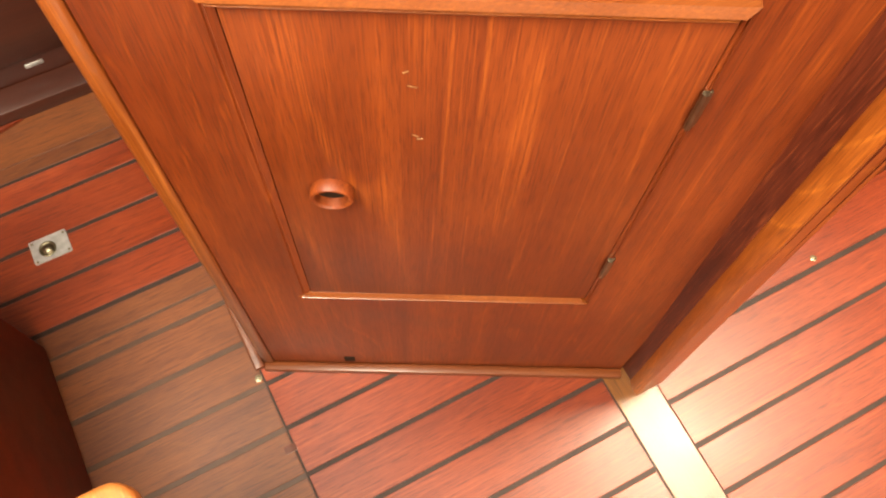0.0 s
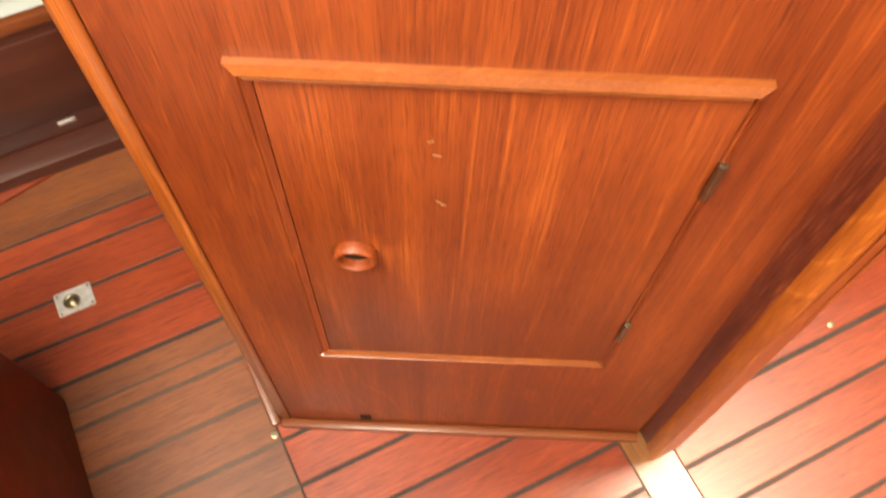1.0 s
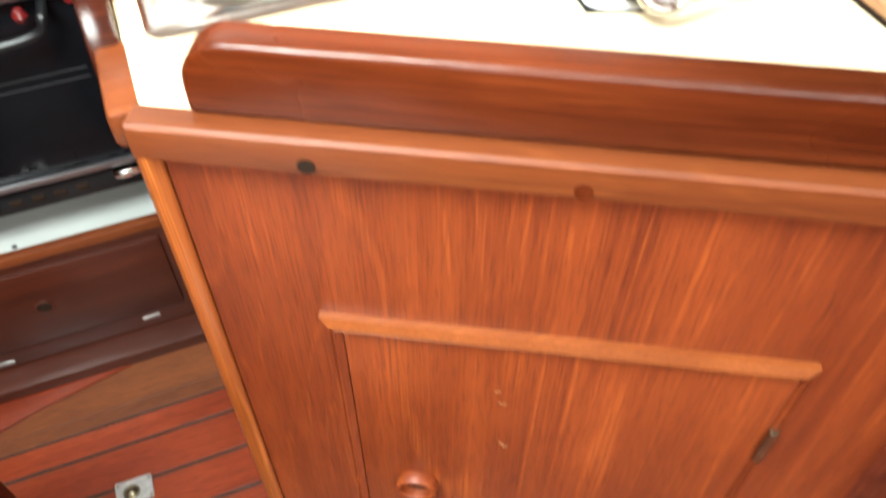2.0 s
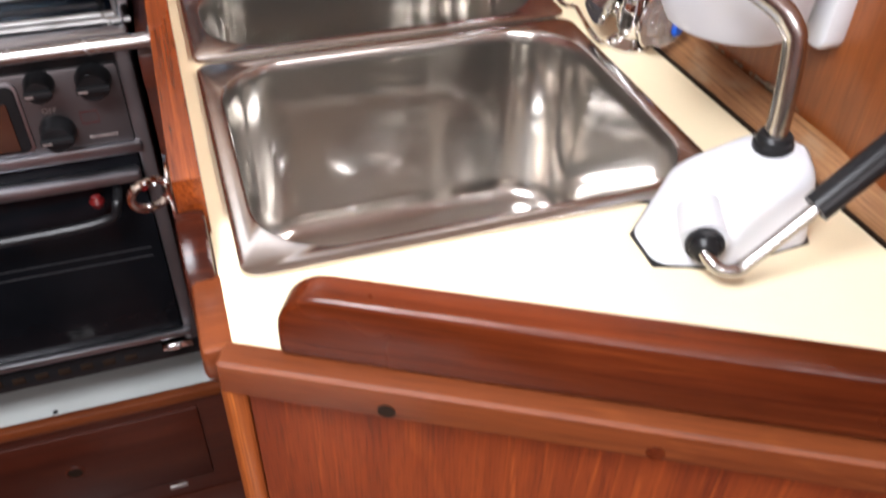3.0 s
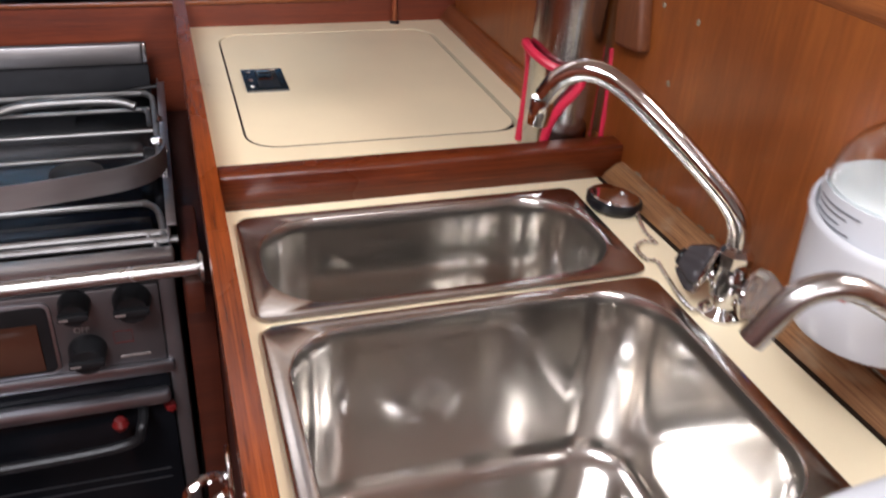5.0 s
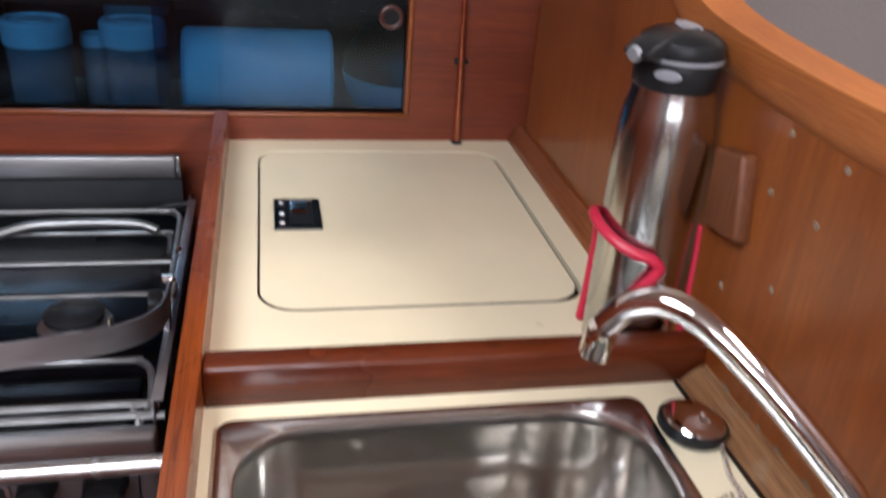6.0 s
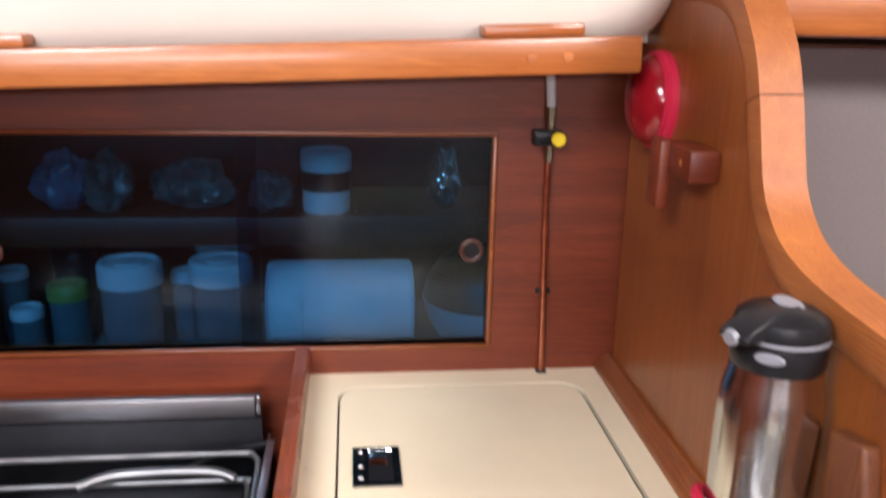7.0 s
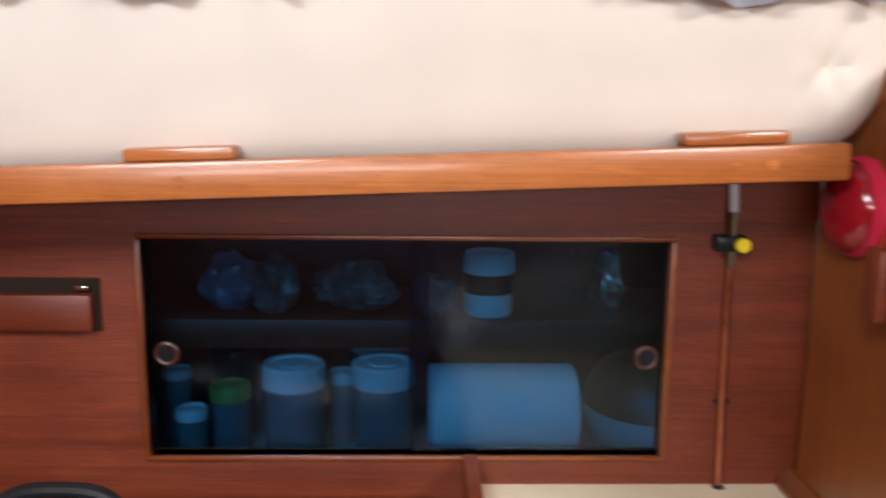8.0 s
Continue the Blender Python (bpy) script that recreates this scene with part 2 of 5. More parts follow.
PAPER = plain("paper_white", (0.78, 0.78, 0.78), 0.9, vary=0.05)
BAG = plain("food_bag", (0.12, 0.12, 0.108), 0.25, vary=0.5, scale=45)
PLATE = plain("galvanised_plate", (0.62, 0.60, 0.58), 0.35, 0.8, vary=0.25, scale=90)

for _m, _s in ((ENDGRAIN_DIM, 0.25), (STEPS, 0.25), (BULKHEAD_LOW, 0.3), (BLACK, 0.22), (DARKENED, 0.2), (MAHOGANY, 0.35), (MAHOGANY_Y, 0.35), (EDGING, 0.3), (ENAMEL, 0.12), (STOVE_GREY, 0.3), (SOLE_RED, 0.4), (DARK, 0.1), (CAULK, 0.2), (SHELF, 0.3)):
    _m.node_tree.nodes["Principled BSDF"].inputs["Specular IOR Level"].default_value = _s

# brushed steel of the drinking bottle: grooves round the body draw the gloss out upright
BOTTLE = plain("bottle_steel", (0.50, 0.50, 0.49), 0.14, 1.0, vary=0.03, scale=20, stretch=(2, 2, 30), var_rough=0.01)
_p = BOTTLE.node_tree.nodes["Principled BSDF"]
_tg = BOTTLE.node_tree.nodes.new("ShaderNodeTangent")
_tg.direction_type, _tg.axis = "RADIAL", "Z"
BOTTLE.node_tree.links.new(_tg.outputs[0], _p.inputs["Tangent"])
_p.inputs["Anisotropic"].default_value, _p.inputs["Anisotropic Rotation"].default_value = 0.9, 0.25

# tinted acrylic: clear, blue, with a gloss
ACRYLIC, _n, _l, _p = mat("blue_acrylic")
_tr = _n.new("ShaderNodeBsdfTransparent")
_tr.inputs[0].default_value = (0.41, 0.63, 0.76, 1)
_gl = _n.new("ShaderNodeBsdfGlossy")
_gl.inputs["Roughness"].default_value = 0.16
_fr = _n.new("ShaderNodeFresnel")
_fr.inputs[0].default_value = 1.49
_mx = _n.new("ShaderNodeMixShader")
_l.new(_fr.outputs[0], _mx.inputs[0])
_l.new(_tr.outputs[0], _mx.inputs[1])
_l.new(_gl.outputs[0], _mx.inputs[2])
_l.new(_mx.outputs[0], _n["Material Output"].inputs[0])

# ---------------------------------------------------------------- mesh helpers


def finish(bm, name, material, smooth=0.6):
    bmesh.ops.recalc_face_normals(bm, faces=bm.faces)
    me = bpy.data.meshes.new(name)
    bm.to_mesh(me)
    bm.free()
    me.materials.append(material)
    if smooth:
        for poly in me.polygons:
            poly.use_smooth = True
        me.set_sharp_from_angle(angle=smooth)
    return me


def thing(name, base, label, category, group="", kind=""):
    ob = new(name)
    ob.empty_display_size = 0.02
    ob.matrix_world = Matrix.Translation(base)
    ob["base"] = list(base)
    return tagged(ob, label, category, group, kind)


def part(name, bm, material, parent, label=""):
    """One mesh under a thing or a part; its corners are given in the world."""
    ob = new(name, finish(bm, name, material))
    ob.parent = parent
    b = parent.get("base")
    if b is not None:
        ob.matrix_parent_inverse = Matrix.Translation(b).inverted()
    return tagged(ob, label)


def solo(name, bm, material, label, category="", kind="", group=""):
    return tagged(new(name, finish(bm, name, material)), label, category, group, kind)


def bevel(bm, width, segments=2):
    if width:
        edges = [e for e in bm.edges if len(e.link_faces) == 2 and e.calc_face_angle(0) > 0.5]
        bmesh.ops.bevel(bm, geom=edges, offset=width, segments=segments, affect="EDGES", profile=0.5, clamp_overlap=True)
    return bm


def box(x0, x1, y0, y1, z0, z1, r=0.0, seg=2, into=None):
    bm = bmesh.new()
    bmesh.ops.create_cube(bm, size=1, matrix=Matrix.Translation(((x0 + x1) / 2, (y0 + y1) / 2, (z0 + z1) / 2)) @ Matrix.Diagonal((x1 - x0, y1 - y0, z1 - z0, 1)))
    bevel(bm, r, seg)
    return merge(into, bm) if into else bm


def merge(a, b):
    me = bpy.data.meshes.new("tmp")
    b.to_mesh(me)
    b.free()
    a.from_mesh(me)
    bpy.data.meshes.remove(me)
    return a


ANG = radians(28.5)
FD = Vector((math.cos(ANG), -math.sin(ANG), 0))      # along the cabinet front
FN = Vector((-math.sin(ANG), -math.cos(ANG), 0))     # out of it
F0 = Vector((0.0, -0.459, 0))
FRONT = Matrix(((FD.x, FN.x, 0, F0.x), (FD.y, FN.y, 0, F0.y), (0, 0, 1, 0), (0, 0, 0, 1)))


def moved(bm, m):
    bmesh.ops.transform(bm, matrix=m, verts=bm.verts)
    return bm


def fbox(s0, s1, o0, o1, z0, z1, r=0.0, seg=2):
    """A box along the angled cabinet front: along it, out of it, up."""
    return moved(box(s0, s1, o0, o1, z0, z1, r, seg), FRONT)


def front_part(name, bm, material, parent, label=""):
    """A part drawn along the angled front; its grain runs with it."""
    ob = part(name, bm, material, parent, label)
    ob.matrix_basis = FRONT
    return ob


def plate(outer, holes, z0, z1):
    """A slab with holes cut through it."""
    bm = bmesh.new()
    for loop in [outer] + list(holes):
        vs = [bm.verts.new((x, y, z1)) for x, y in loop]
        for i in range(len(vs)):
            bm.edges.new((vs[i - 1], vs[i]))
    bmesh.ops.triangle_fill(bm, use_beauty=True, use_dissolve=True, edges=bm.edges[:])
    ret = bmesh.ops.extrude_face_region(bm, geom=bm.faces[:])
    bmesh.ops.translate(bm, vec=(0, 0, z0 - z1), verts=[v for v in ret["geom"] if isinstance(v, bmesh.types.BMVert)])
    return bm


def rrect(x0, x1, y0, y1, r, n=8):
    pts = []
    for cx, cy, a0 in ((x1 - r, y1 - r, 0), (x0 + r, y1 - r, 90), (x0 + r, y0 + r, 180), (x1 - r, y0 + r, 270)):
        for i in range(n + 1):
            a = radians(a0 + 90 * i / n)
            pts.append((cx + r * math.cos(a), cy + r * math.sin(a)))
    return pts


def prism(poly, lo, hi, plane="yz", r=0.0, seg=2):
    """A polygon drawn in a plane and drawn out along the third axis."""
    put = {"yz": lambda a, b, c: (c, a, b), "xz": lambda a, b, c: (a, c, b), "xy": lambda a, b, c: (a, b, c)}[plane]
    bm = bmesh.new()
    lower = [bm.verts.new(put(a, b, lo)) for a, b in poly]
    upper = [bm.verts.new(put(a, b, hi)) for a, b in poly]
    bm.faces.new(lower)
    bm.faces.new(upper)
    for i in range(len(poly)):
        bm.faces.new((lower[i - 1], lower[i], upper[i], upper[i - 1]))
    bmesh.ops.recalc_face_normals(bm, faces=bm.faces)
    return bevel(bm, r, seg)


def curve(pts, n=8):
    """Points smoothed by a spline through them."""
    p = [Vector(q) for q in pts]
    p = [2 * p[0] - p[1]] + p + [2 * p[-1] - p[-2]]
    out = []
    for i in range(1, len(p) - 2):
        for k in range(n):
            t = k / n
            a, b, c, d = p[i - 1], p[i], p[i + 1], p[i + 2]
            out.append(0.5 * (2 * b + (c - a) * t + (2 * a - 5 * b + 4 * c - d) * t * t + (3 * b - a - 3 * c + d) * t ** 3))
    out.append(p[-2])
    return out


def sweep(path, section, side, closed=False):
    """A section (across, up) carried along a path; side: the direction that stays across."""
    bm = bmesh.new()
    rings = []
    side = Vector(side).normalized()
    k = len(path)
    for i, q in enumerate(path):
        a, b = path[i - 1 if i or closed else 0], path[(i + 1) % k if i < k - 1 or closed else i]
        t = (b - a).normalized()
        across = (side - t * side.dot(t)).normalized()
        up = across.cross(t)
        rings.append([bm.verts.new(q + across * u + up * v) for u, v in section])
    m = len(section)
    for i in range(k if closed else k - 1):
        r, s = rings[i], rings[(i + 1) % k]
        for j in range(m):
            bm.faces.new((r[j - 1], r[j], s[j], s[j - 1]))
    if not closed:
        bm.faces.new(rings[0])
        bm.faces.new(rings[-1][::-1])
    return bm


def circle(r, n=12, sx=1.0):
    return [(r * sx * math.cos(2 * math.pi * i / n), r * math.sin(2 * math.pi * i / n)) for i in range(n)]


def tube(pts, r, n=12, smooth=6, closed=False):
    path = curve(pts, smooth) if smooth else [Vector(p) for p in pts]
    d = (path[-1] - path[0])
    side = Vector((0.31, 0.52, 0.79)) if d.length < 1e-6 else d.normalized().orthogonal()
    # rotation-minimising frame
    bm = bmesh.new()
    rings, k = [], len(path)
    across = side
    for i, q in enumerate(path):
        t = (path[min(i + 1, k - 1)] - path[max(i - 1, 0)]).normalized()
        across = (across - t * across.dot(t)).normalized()
        up = across.cross(t)
        rings.append([bm.verts.new(q + across * u + up * v) for u, v in circle(r, n)])
    for i in range(k - 1):
        for j in range(n):
            bm.faces.new((rings[i][j - 1], rings[i][j], rings[i + 1][j], rings[i + 1][j - 1]))
    bm.faces.new(rings[0])
    bm.faces.new(rings[-1][::-1])
    return bm


def lathe(profile, m=None, n=28):
    """A profile of (radius, height) turned round its axis."""
    bm = bmesh.new()
    rings = []
    for r, z in profile:
        rings.append([bm.verts.new((max(r, 1e-5) * math.cos(2 * math.pi * i / n), max(r, 1e-5) * math.sin(2 * math.pi * i / n), z)) for i in range(n)])
    for a, b in zip(rings, rings[1:]):
        for j in range(n):
            bm.faces.new((a[j - 1], a[j], b[j], b[j - 1]))
    bmesh.ops.remove_doubles(bm, verts=bm.verts, dist=2e-5)
    open_ends = [e for e in bm.edges if e.is_boundary]
    if open_ends:
        bmesh.ops.holes_fill(bm, edges=open_ends, sides=0)
    return moved(bm, m) if m else bm


def aim(p, direction):
    """A pose at p whose z axis points in a direction."""
    return Matrix.Translation(p) @ Vector(direction).to_track_quat("Z", "Y").to_matrix().to_4x4()


def arc(cx, cy, r, a0, a1, n=8):
    return [(cx + r * math.cos(radians(a0 + (a1 - a0) * i / n)), cy + r * math.sin(radians(a0 + (a1 - a0) * i / n))) for i in range(n + 1)]

# ---------------------------------------------------------------- the cabin shell
solo("floor", box(-1.6, 2.2, -2.4, 0.70, -0.06, -0.0012), CAULK, "dark caulked subfloor under teak cabin sole planks", kind="structure")
FLOOR = bpy.data.objects["floor"]

# back panel behind stove and counter, with the locker opening
WX0, WX1, WZ0, WZ1 = -0.404, 0.216, 0.938, 1.205
bm = plate([(-1.6, 0.27), (0.388, 0.27), (0.388, 1.335), (-1.6, 1.335)], [[(WX0, WZ0), (WX1, WZ0), (WX1, WZ1), (WX0, WZ1)]], 0.0, 0.018)
solo("wall_outboard", moved(bm, Matrix(((1, 0, 0, 0), (0, 0, -1, 0.593), (0, 1, 0, 0), (0, 0, 0, 1)))), PANEL, "dark mahogany panel with a locker opening", kind="structure")
bm = box(-1.6, 0.39, 0.86, 0.90, 0.27, 1.33)
solo("wall_locker_back", bm, PANEL, "dark wooden back of the locker", kind="structure")
# hull side above the shelf, padded vinyl
def liner(x0, x1, zlow, name, round_end):
    bm = bmesh.new()
    prof = [(q.y, q.z) for q in curve([(0, 0.520, zlow - 0.010), (0, 0.478, zlow - 0.004), (0, 0.458, zlow + 0.012), (0, 0.447, zlow + 0.035), (0, 0.438, zlow + 0.07), (0, 0.428, zlow + 0.12), (0, 0.42, zlow + 0.19)], 5)]
    xs = [x0 + (x1 - 0.20 - x0) * i / 30 for i in range(30)] + [x1 - 0.20 + 0.20 * i / 50 for i in range(51)]
    rows = []
    for x in xs:
        end = max(0.0, 1 - (x1 - x) / 0.075) if round_end else 0.0
        lift = 1 - math.sqrt(max(0.0, 1 - end * end))
        row = []
        for y, z in prof:
            low = max(0.0, 1 - (z - zlow + 0.01) / 0.09)
            d = math.hypot(x - 0.316, z - 1.402)
            a = math.atan2(z - 1.402, x - 0.316)
            pucker = 0.007 * math.exp(-(d / 0.010) ** 2) + 0.0018 * math.sin(5 * a + 1) * math.exp(-((d - 0.02) / 0.016) ** 2)
            bulge = -0.010 * math.exp(-(((x - 0.345) / 0.03) ** 2 + ((z - zlow - 0.04) / 0.035) ** 2)) if round_end else 0.0
            wave = 0.0022 * math.sin(9 * x + 1.3) + 0.0014 * noise.noise((x * 14, z * 14, 0.3))
            row.append(bm.verts.new((x, y + 0.05 * lift * low + (pucker if round_end else 0.0) + bulge + wave, z + 0.035 * lift * low + (0.038 * (min(x, 0.34) - 0.34) if round_end else 0.0))))
        rows.append(row)
    for a, b in zip(rows, rows[1:]):
        for j in range(len(prof) - 1):
            bm.faces.new((a[j], b[j], b[j + 1], a[j + 1]))
    return solo(name, bm, LINER, "padded cream vinyl hull lining", kind="structure")
lin = liner(-1.6, 0.386, 1.325, "wall_lining", True)
part("button_hole", lathe([(0, 0), (0.0028, 0), (0.0028, 0.001), (0, 0.001)], aim((0.316, 0.4475, 1.402), (0, -1, 0.1)), 10), DARK, lin)
liner(0.386, 2.2, 1.400, "wall_lining_aft", False)
# cabin side above the lining, with long portlights, and the deckhead
def cabin_side(name, y0, y1, openings):
    bm = plate([(-1.6, 1.32), (2.2, 1.32), (2.2, 1.96), (-1.6, 1.96)], [[(a, 1.52), (b, 1.52), (b, 1.68), (a, 1.68)] for a, b in openings], 0.0, y1 - y0)
    solo(name, moved(bm, Matrix(((1, 0, 0, 0), (0, 0, -1, y1), (0, 1, 0, 0), (0, 0, 0, 1)))), LINER, "cream painted cabin side with portlights", kind="structure")
cabin_side("wall_cabin_side", 0.53, 0.56, [(-0.55, 0.55), (0.9, 1.8)])
cabin_side("wall_cabin_side_opposite", -2.43, -2.40, [(-0.9, 0.7), (1.0, 1.9)])
solo("wall_opposite", box(-1.6, 2.2, -2.44, -2.40, -0.05, 1.32), PANEL, "dark mahogany panelling of the other cabin side", kind="structure")
solo("wall_forward", box(-1.64, -1.6, -2.44, 0.9, -0.05, 1.98), TEAK, "varnished teak bulkhead", kind="structure")
solo("wall_aft", box(2.2, 2.24, -2.44, 0.9, -0.05, 1.98), TEAK, "varnished teak bulkhead", kind="structure")
bm = plate([(-1.64, -2.44), (2.24, -2.44), (2.24, 0.9), (-1.64, 0.9)], [[(0.78, -0.95), (1.32, -0.95), (1.32, -0.49), (0.78, -0.49)], [(-0.82, -1.15), (-0.18, -1.15), (-0.18, -0.51), (-0.82, -0.51)]], 1.95, 1.99)
solo("ceiling", bm, LINER, "cream vinyl deckhead with an open hatch", kind="structure")
# the next space beyond the bulkhead
solo("wall_outboard_aft", box(0.43, 2.2, 0.56, 0.60, -0.05, 1.335), GREYCLOTH, "grey cloth covered panel", kind="structure")
solo("trim", box(0.44, 2.2, 0.425, 0.50, 1.332, 1.386, 0.008), CAP_X, "varnished teak rail along the aft lining", kind="structure")
for x in (0.63,):
    part("plug", lathe([(0, 0), (0.007, 0), (0.006, 0.001)], aim((x, 0.4245, 1.36), (0, -1, 0)), 14), TRIM_X, bpy.data.objects["trim"])
# solid dark strip that paints the shade behind the aft rail
solo("trim_shadow_rail", box(0.44, 2.2, 0.50, 0.56, 1.322, 1.336), DARK, "dark strip for the shade behind the aft rail, above the grey panel", kind="structure")

# bulkhead beside the counter with its shaped edge


def wall_x(y):
    """The inboard face of the bulkhead at worktop height."""
    return float(np.interp(y, (-0.40, -0.05, 0.05, 0.57), (0.390, 0.377, 0.377, 0.382)))


TOP = [(0.56, 1.396), (0.445, 1.396), (0.345, 1.390), (0.290, 1.368), (0.252, 1.330), (0.231, 1.290), (0.217, 1.250), (0.203, 1.216), (0.178, 1.190), (0.145, 1.174), (0.09, 1.164), (-0.02, 1.157), (-0.15, 1.155), (-0.35, 1.153), (-0.60, 1.151)]
front = arc(-0.647, 1.091, 0.06, 90, 180, 6)
edge = [(q.y, q.z) for q in curve([(0, y, z) for y, z in TOP], 4)] + front + [(-0.708, 0.9), (-0.711, 0.45), (-0.714, 0.0)]
bulk = thing("wall_bulkhead", (0.408, -0.05, 0), "honey varnished teak plywood bulkhead with a curved edge", "", kind="structure")



def leaning(bm):
    """The free end of the bulkhead leans a little inward towards its top."""
    for v in bm.verts:
        w = max(0.0, min(1.0, (-0.35 - v.co.y) / 0.3))
        v.co.x += wall_x(v.co.y) - 0.392 + w * (0.013 - 0.041 * min(v.co.z, 0.95))
    return bm


sect = [(-0.0185, -0.006), (-0.0182, 0.014), (-0.0155, 0.024), (-0.0095, 0.031), (0.0, 0.033), (0.0095, 0.031), (0.0155, 0.024), (0.0182, 0.014), (0.0185, -0.006)]


def bulkhead_board(low):
    bm = bmesh.new()
    cols = []
    for y, z in edge[:-3] + [(-0.712, 0.9)]:
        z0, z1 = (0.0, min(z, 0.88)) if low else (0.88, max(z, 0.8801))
        cols.append([[bm.verts.new((x, y, z0 + (z1 - z0) * k)) for k in (0, 0.25, 0.5, 0.75, 1.0)] for x in (0.392, 0.416)])
    for a, b in zip(cols, cols[1:]):
        for side in (0, 1):
            for k in range(4):
                bm.faces.new((a[side][k], a[side][k + 1], b[side][k + 1], b[side][k]))
        bm.faces.new((a[0][4], a[1][4], b[1][4], b[0][4]))
    return leaning(bm)


part("lower_panel", bulkhead_board(True), BULKHEAD_LOW, bulk, "dark purple-brown lower panel")
part("panel", bulkhead_board(False), BULKHEAD, bulk)

cap_path = [Vector((0.402, y, z)) for y, z in edge[:-3]]
part("edge_cap", leaning(sweep(cap_path, [(-u, v) for u, v in sect], (1, 0, 0))), CAP, bulk, "glossy honey-coloured rounded edge cap")
joint = [Vector((0.402, y, z)) for y, z in edge if 1.284 < z < 1.292][:1]
if joint:
    part("cap_joint", leaning(sweep([joint[0] + Vector((0, 0.0002, 0.0005)), joint[0] - Vector((0, 0.0002, 0.0005))], [(-u * 1.012, v * 1.012) for u, v in sect], (1, 0, 0))), DARK, bulk)
post_path = [Vector((0.408, y, z)) for y, z in edge[-4:]]
nosing = [(-0.0205, -0.001), (-0.0205, 0.008), (-0.018, 0.018), (-0.011, 0.027), (0.0, 0.031), (0.011, 0.027), (0.018, 0.018), (0.0205, 0.008), (0.0205, -0.001)]
part("edge_post", leaning(sweep(post_path, [(-u, v) for u, v in nosing], (1, 0, 0))), CAP_Z, bulk, "worn golden rounded post edge down to the sole")
for y, z in ((-0.0095, 1.120), (-0.0695, 1.118), (-0.004, 1.076), (-0.0575, 1.076), (-0.033, 1.0155), (0.025, 0.9855)):
    part("plugged_hole", lathe([(0, 0), (0.0028, 0), (0.0022, 0.0006), (0, 0.0004)], aim((wall_x(y) - 0.0003, y, z), (-1, 0, 0)), 10), FILLER, bulk)
# strips where counter meets bulkhead


def along_bulkhead(bm):
    for v in bm.verts:
        v.co.x += wall_x(v.co.y) - 0.382
    return bm


solo("trim_counter_aft", along_bulkhead(prism([(0.362, 0.8995), (0.383, 0.8995), (0.383, 0.924), (0.377, 0.922), (0.365, 0.908)], 0.045, 0.5745, "xz", 0.002)), TRIM_Y, "teak quarter trim along the bulkhead", kind="structure")
solo("trim_counter_sink", along_bulkhead(prism([(0.360, 0.8995), (0.383, 0.8995), (0.383, 0.918), (0.375, 0.916), (0.363, 0.906)], -0.64, 0.018, "xz", 0.002)), WORN, "worn bare wooden trim strip behind the sink", kind="structure")

solo("trim_seam_sink", along_bulkhead(box(0.3578, 0.3602, -0.64, 0.018, 0.9002, 0.9026)), DARK, "dark mouldy seam at the foot of the trim strip", kind="structure")
bm = bmesh.new()
rnd = random.Random(5)
for i in range(90):
    y = rnd.choice((rnd.uniform(-0.44, -0.30), rnd.uniform(-0.38, -0.33), rnd.uniform(-0.30, 0.0)))
    q = bmesh.ops.create_icosphere(bm, subdivisions=1, radius=1.0)["verts"]
    w, h = rnd.uniform(0.001, 0.004), rnd.uniform(0.0008, 0.0035 if y < -0.3 else 0.0016)
    for v in q:
        k = 1 + 0.5 * noise.noise(v.co * 2 + Vector((i, 0, 0)))
        v.co = Vector((wall_x(y) - 0.0004 + v.co.x * 0.0012 * k, y + v.co.y * w * k, 0.9185 + v.co.z * h * k))
solo("trim_sealant", bm, FILLER, "crumbling old sealant along the trim strip", kind="structure")

# shelf and beam above the locker
beam = thing("fiddle_rail", (-0.4, 0.43, 1.26), "honey teak rail along the shelf under the lining", "rail")
tilt = Matrix.Translation((0.34, 0.43, 1.313)) @ Matrix.Rotation(radians(-2.2), 4, "Y") @ Matrix.Translation((-0.34, -0.43, -1.313))
solo("shelf_soffit", moved(box(-1.6, 0.338, 0.443, 0.574, 1.312, 1.326), tilt), PANEL, "dark wooden shelf board above the locker", "shelf")
part("rail", moved(box(-1.6, 0.339, 0.418, 0.442, 1.294, 1.331, 0.004), tilt), CAP_X, beam)
for x0, x1 in ((0.178, 0.281), (-0.366, -0.258), (-0.93, -0.82)):
    part("block", moved(box(x0, x1, 0.425, 0.46, 1.3315, 1.344, 0.003), tilt), CAP_X, beam)
for x in (-0.31, 0.225, 0.262):
    part("plug", moved(lathe([(0, 0), (0.006, 0), (0.005, 0.0008)], aim((x, 0.4178, 1.312), (0, -1, 0)), 14), tilt), CAP_X, beam)

# ---------------------------------------------------------------- locker with sliding doors
fr = thing("window_1", (0, 0.58, WZ0), "locker opening framed in orange teak lipping", "", kind="structure")
part("frame_bottom", box(WX0 - 0.006, WX1 + 0.006, 0.570, 0.60, WZ0 - 0.006, WZ0, 0.002), TRIM_X, fr)
part("frame_top", box(WX0 - 0.006, WX1 + 0.006, 0.570, 0.60, WZ1, WZ1 + 0.006, 0.002), TRIM_X, fr)
part("frame_side", box(WX0 - 0.006, WX0, 0.570, 0.60, WZ0, WZ1, 0.002), TRIM, fr)
part("frame_side", box(WX1, WX1 + 0.006, 0.570, 0.60, WZ0, WZ1, 0.002), TRIM, fr)
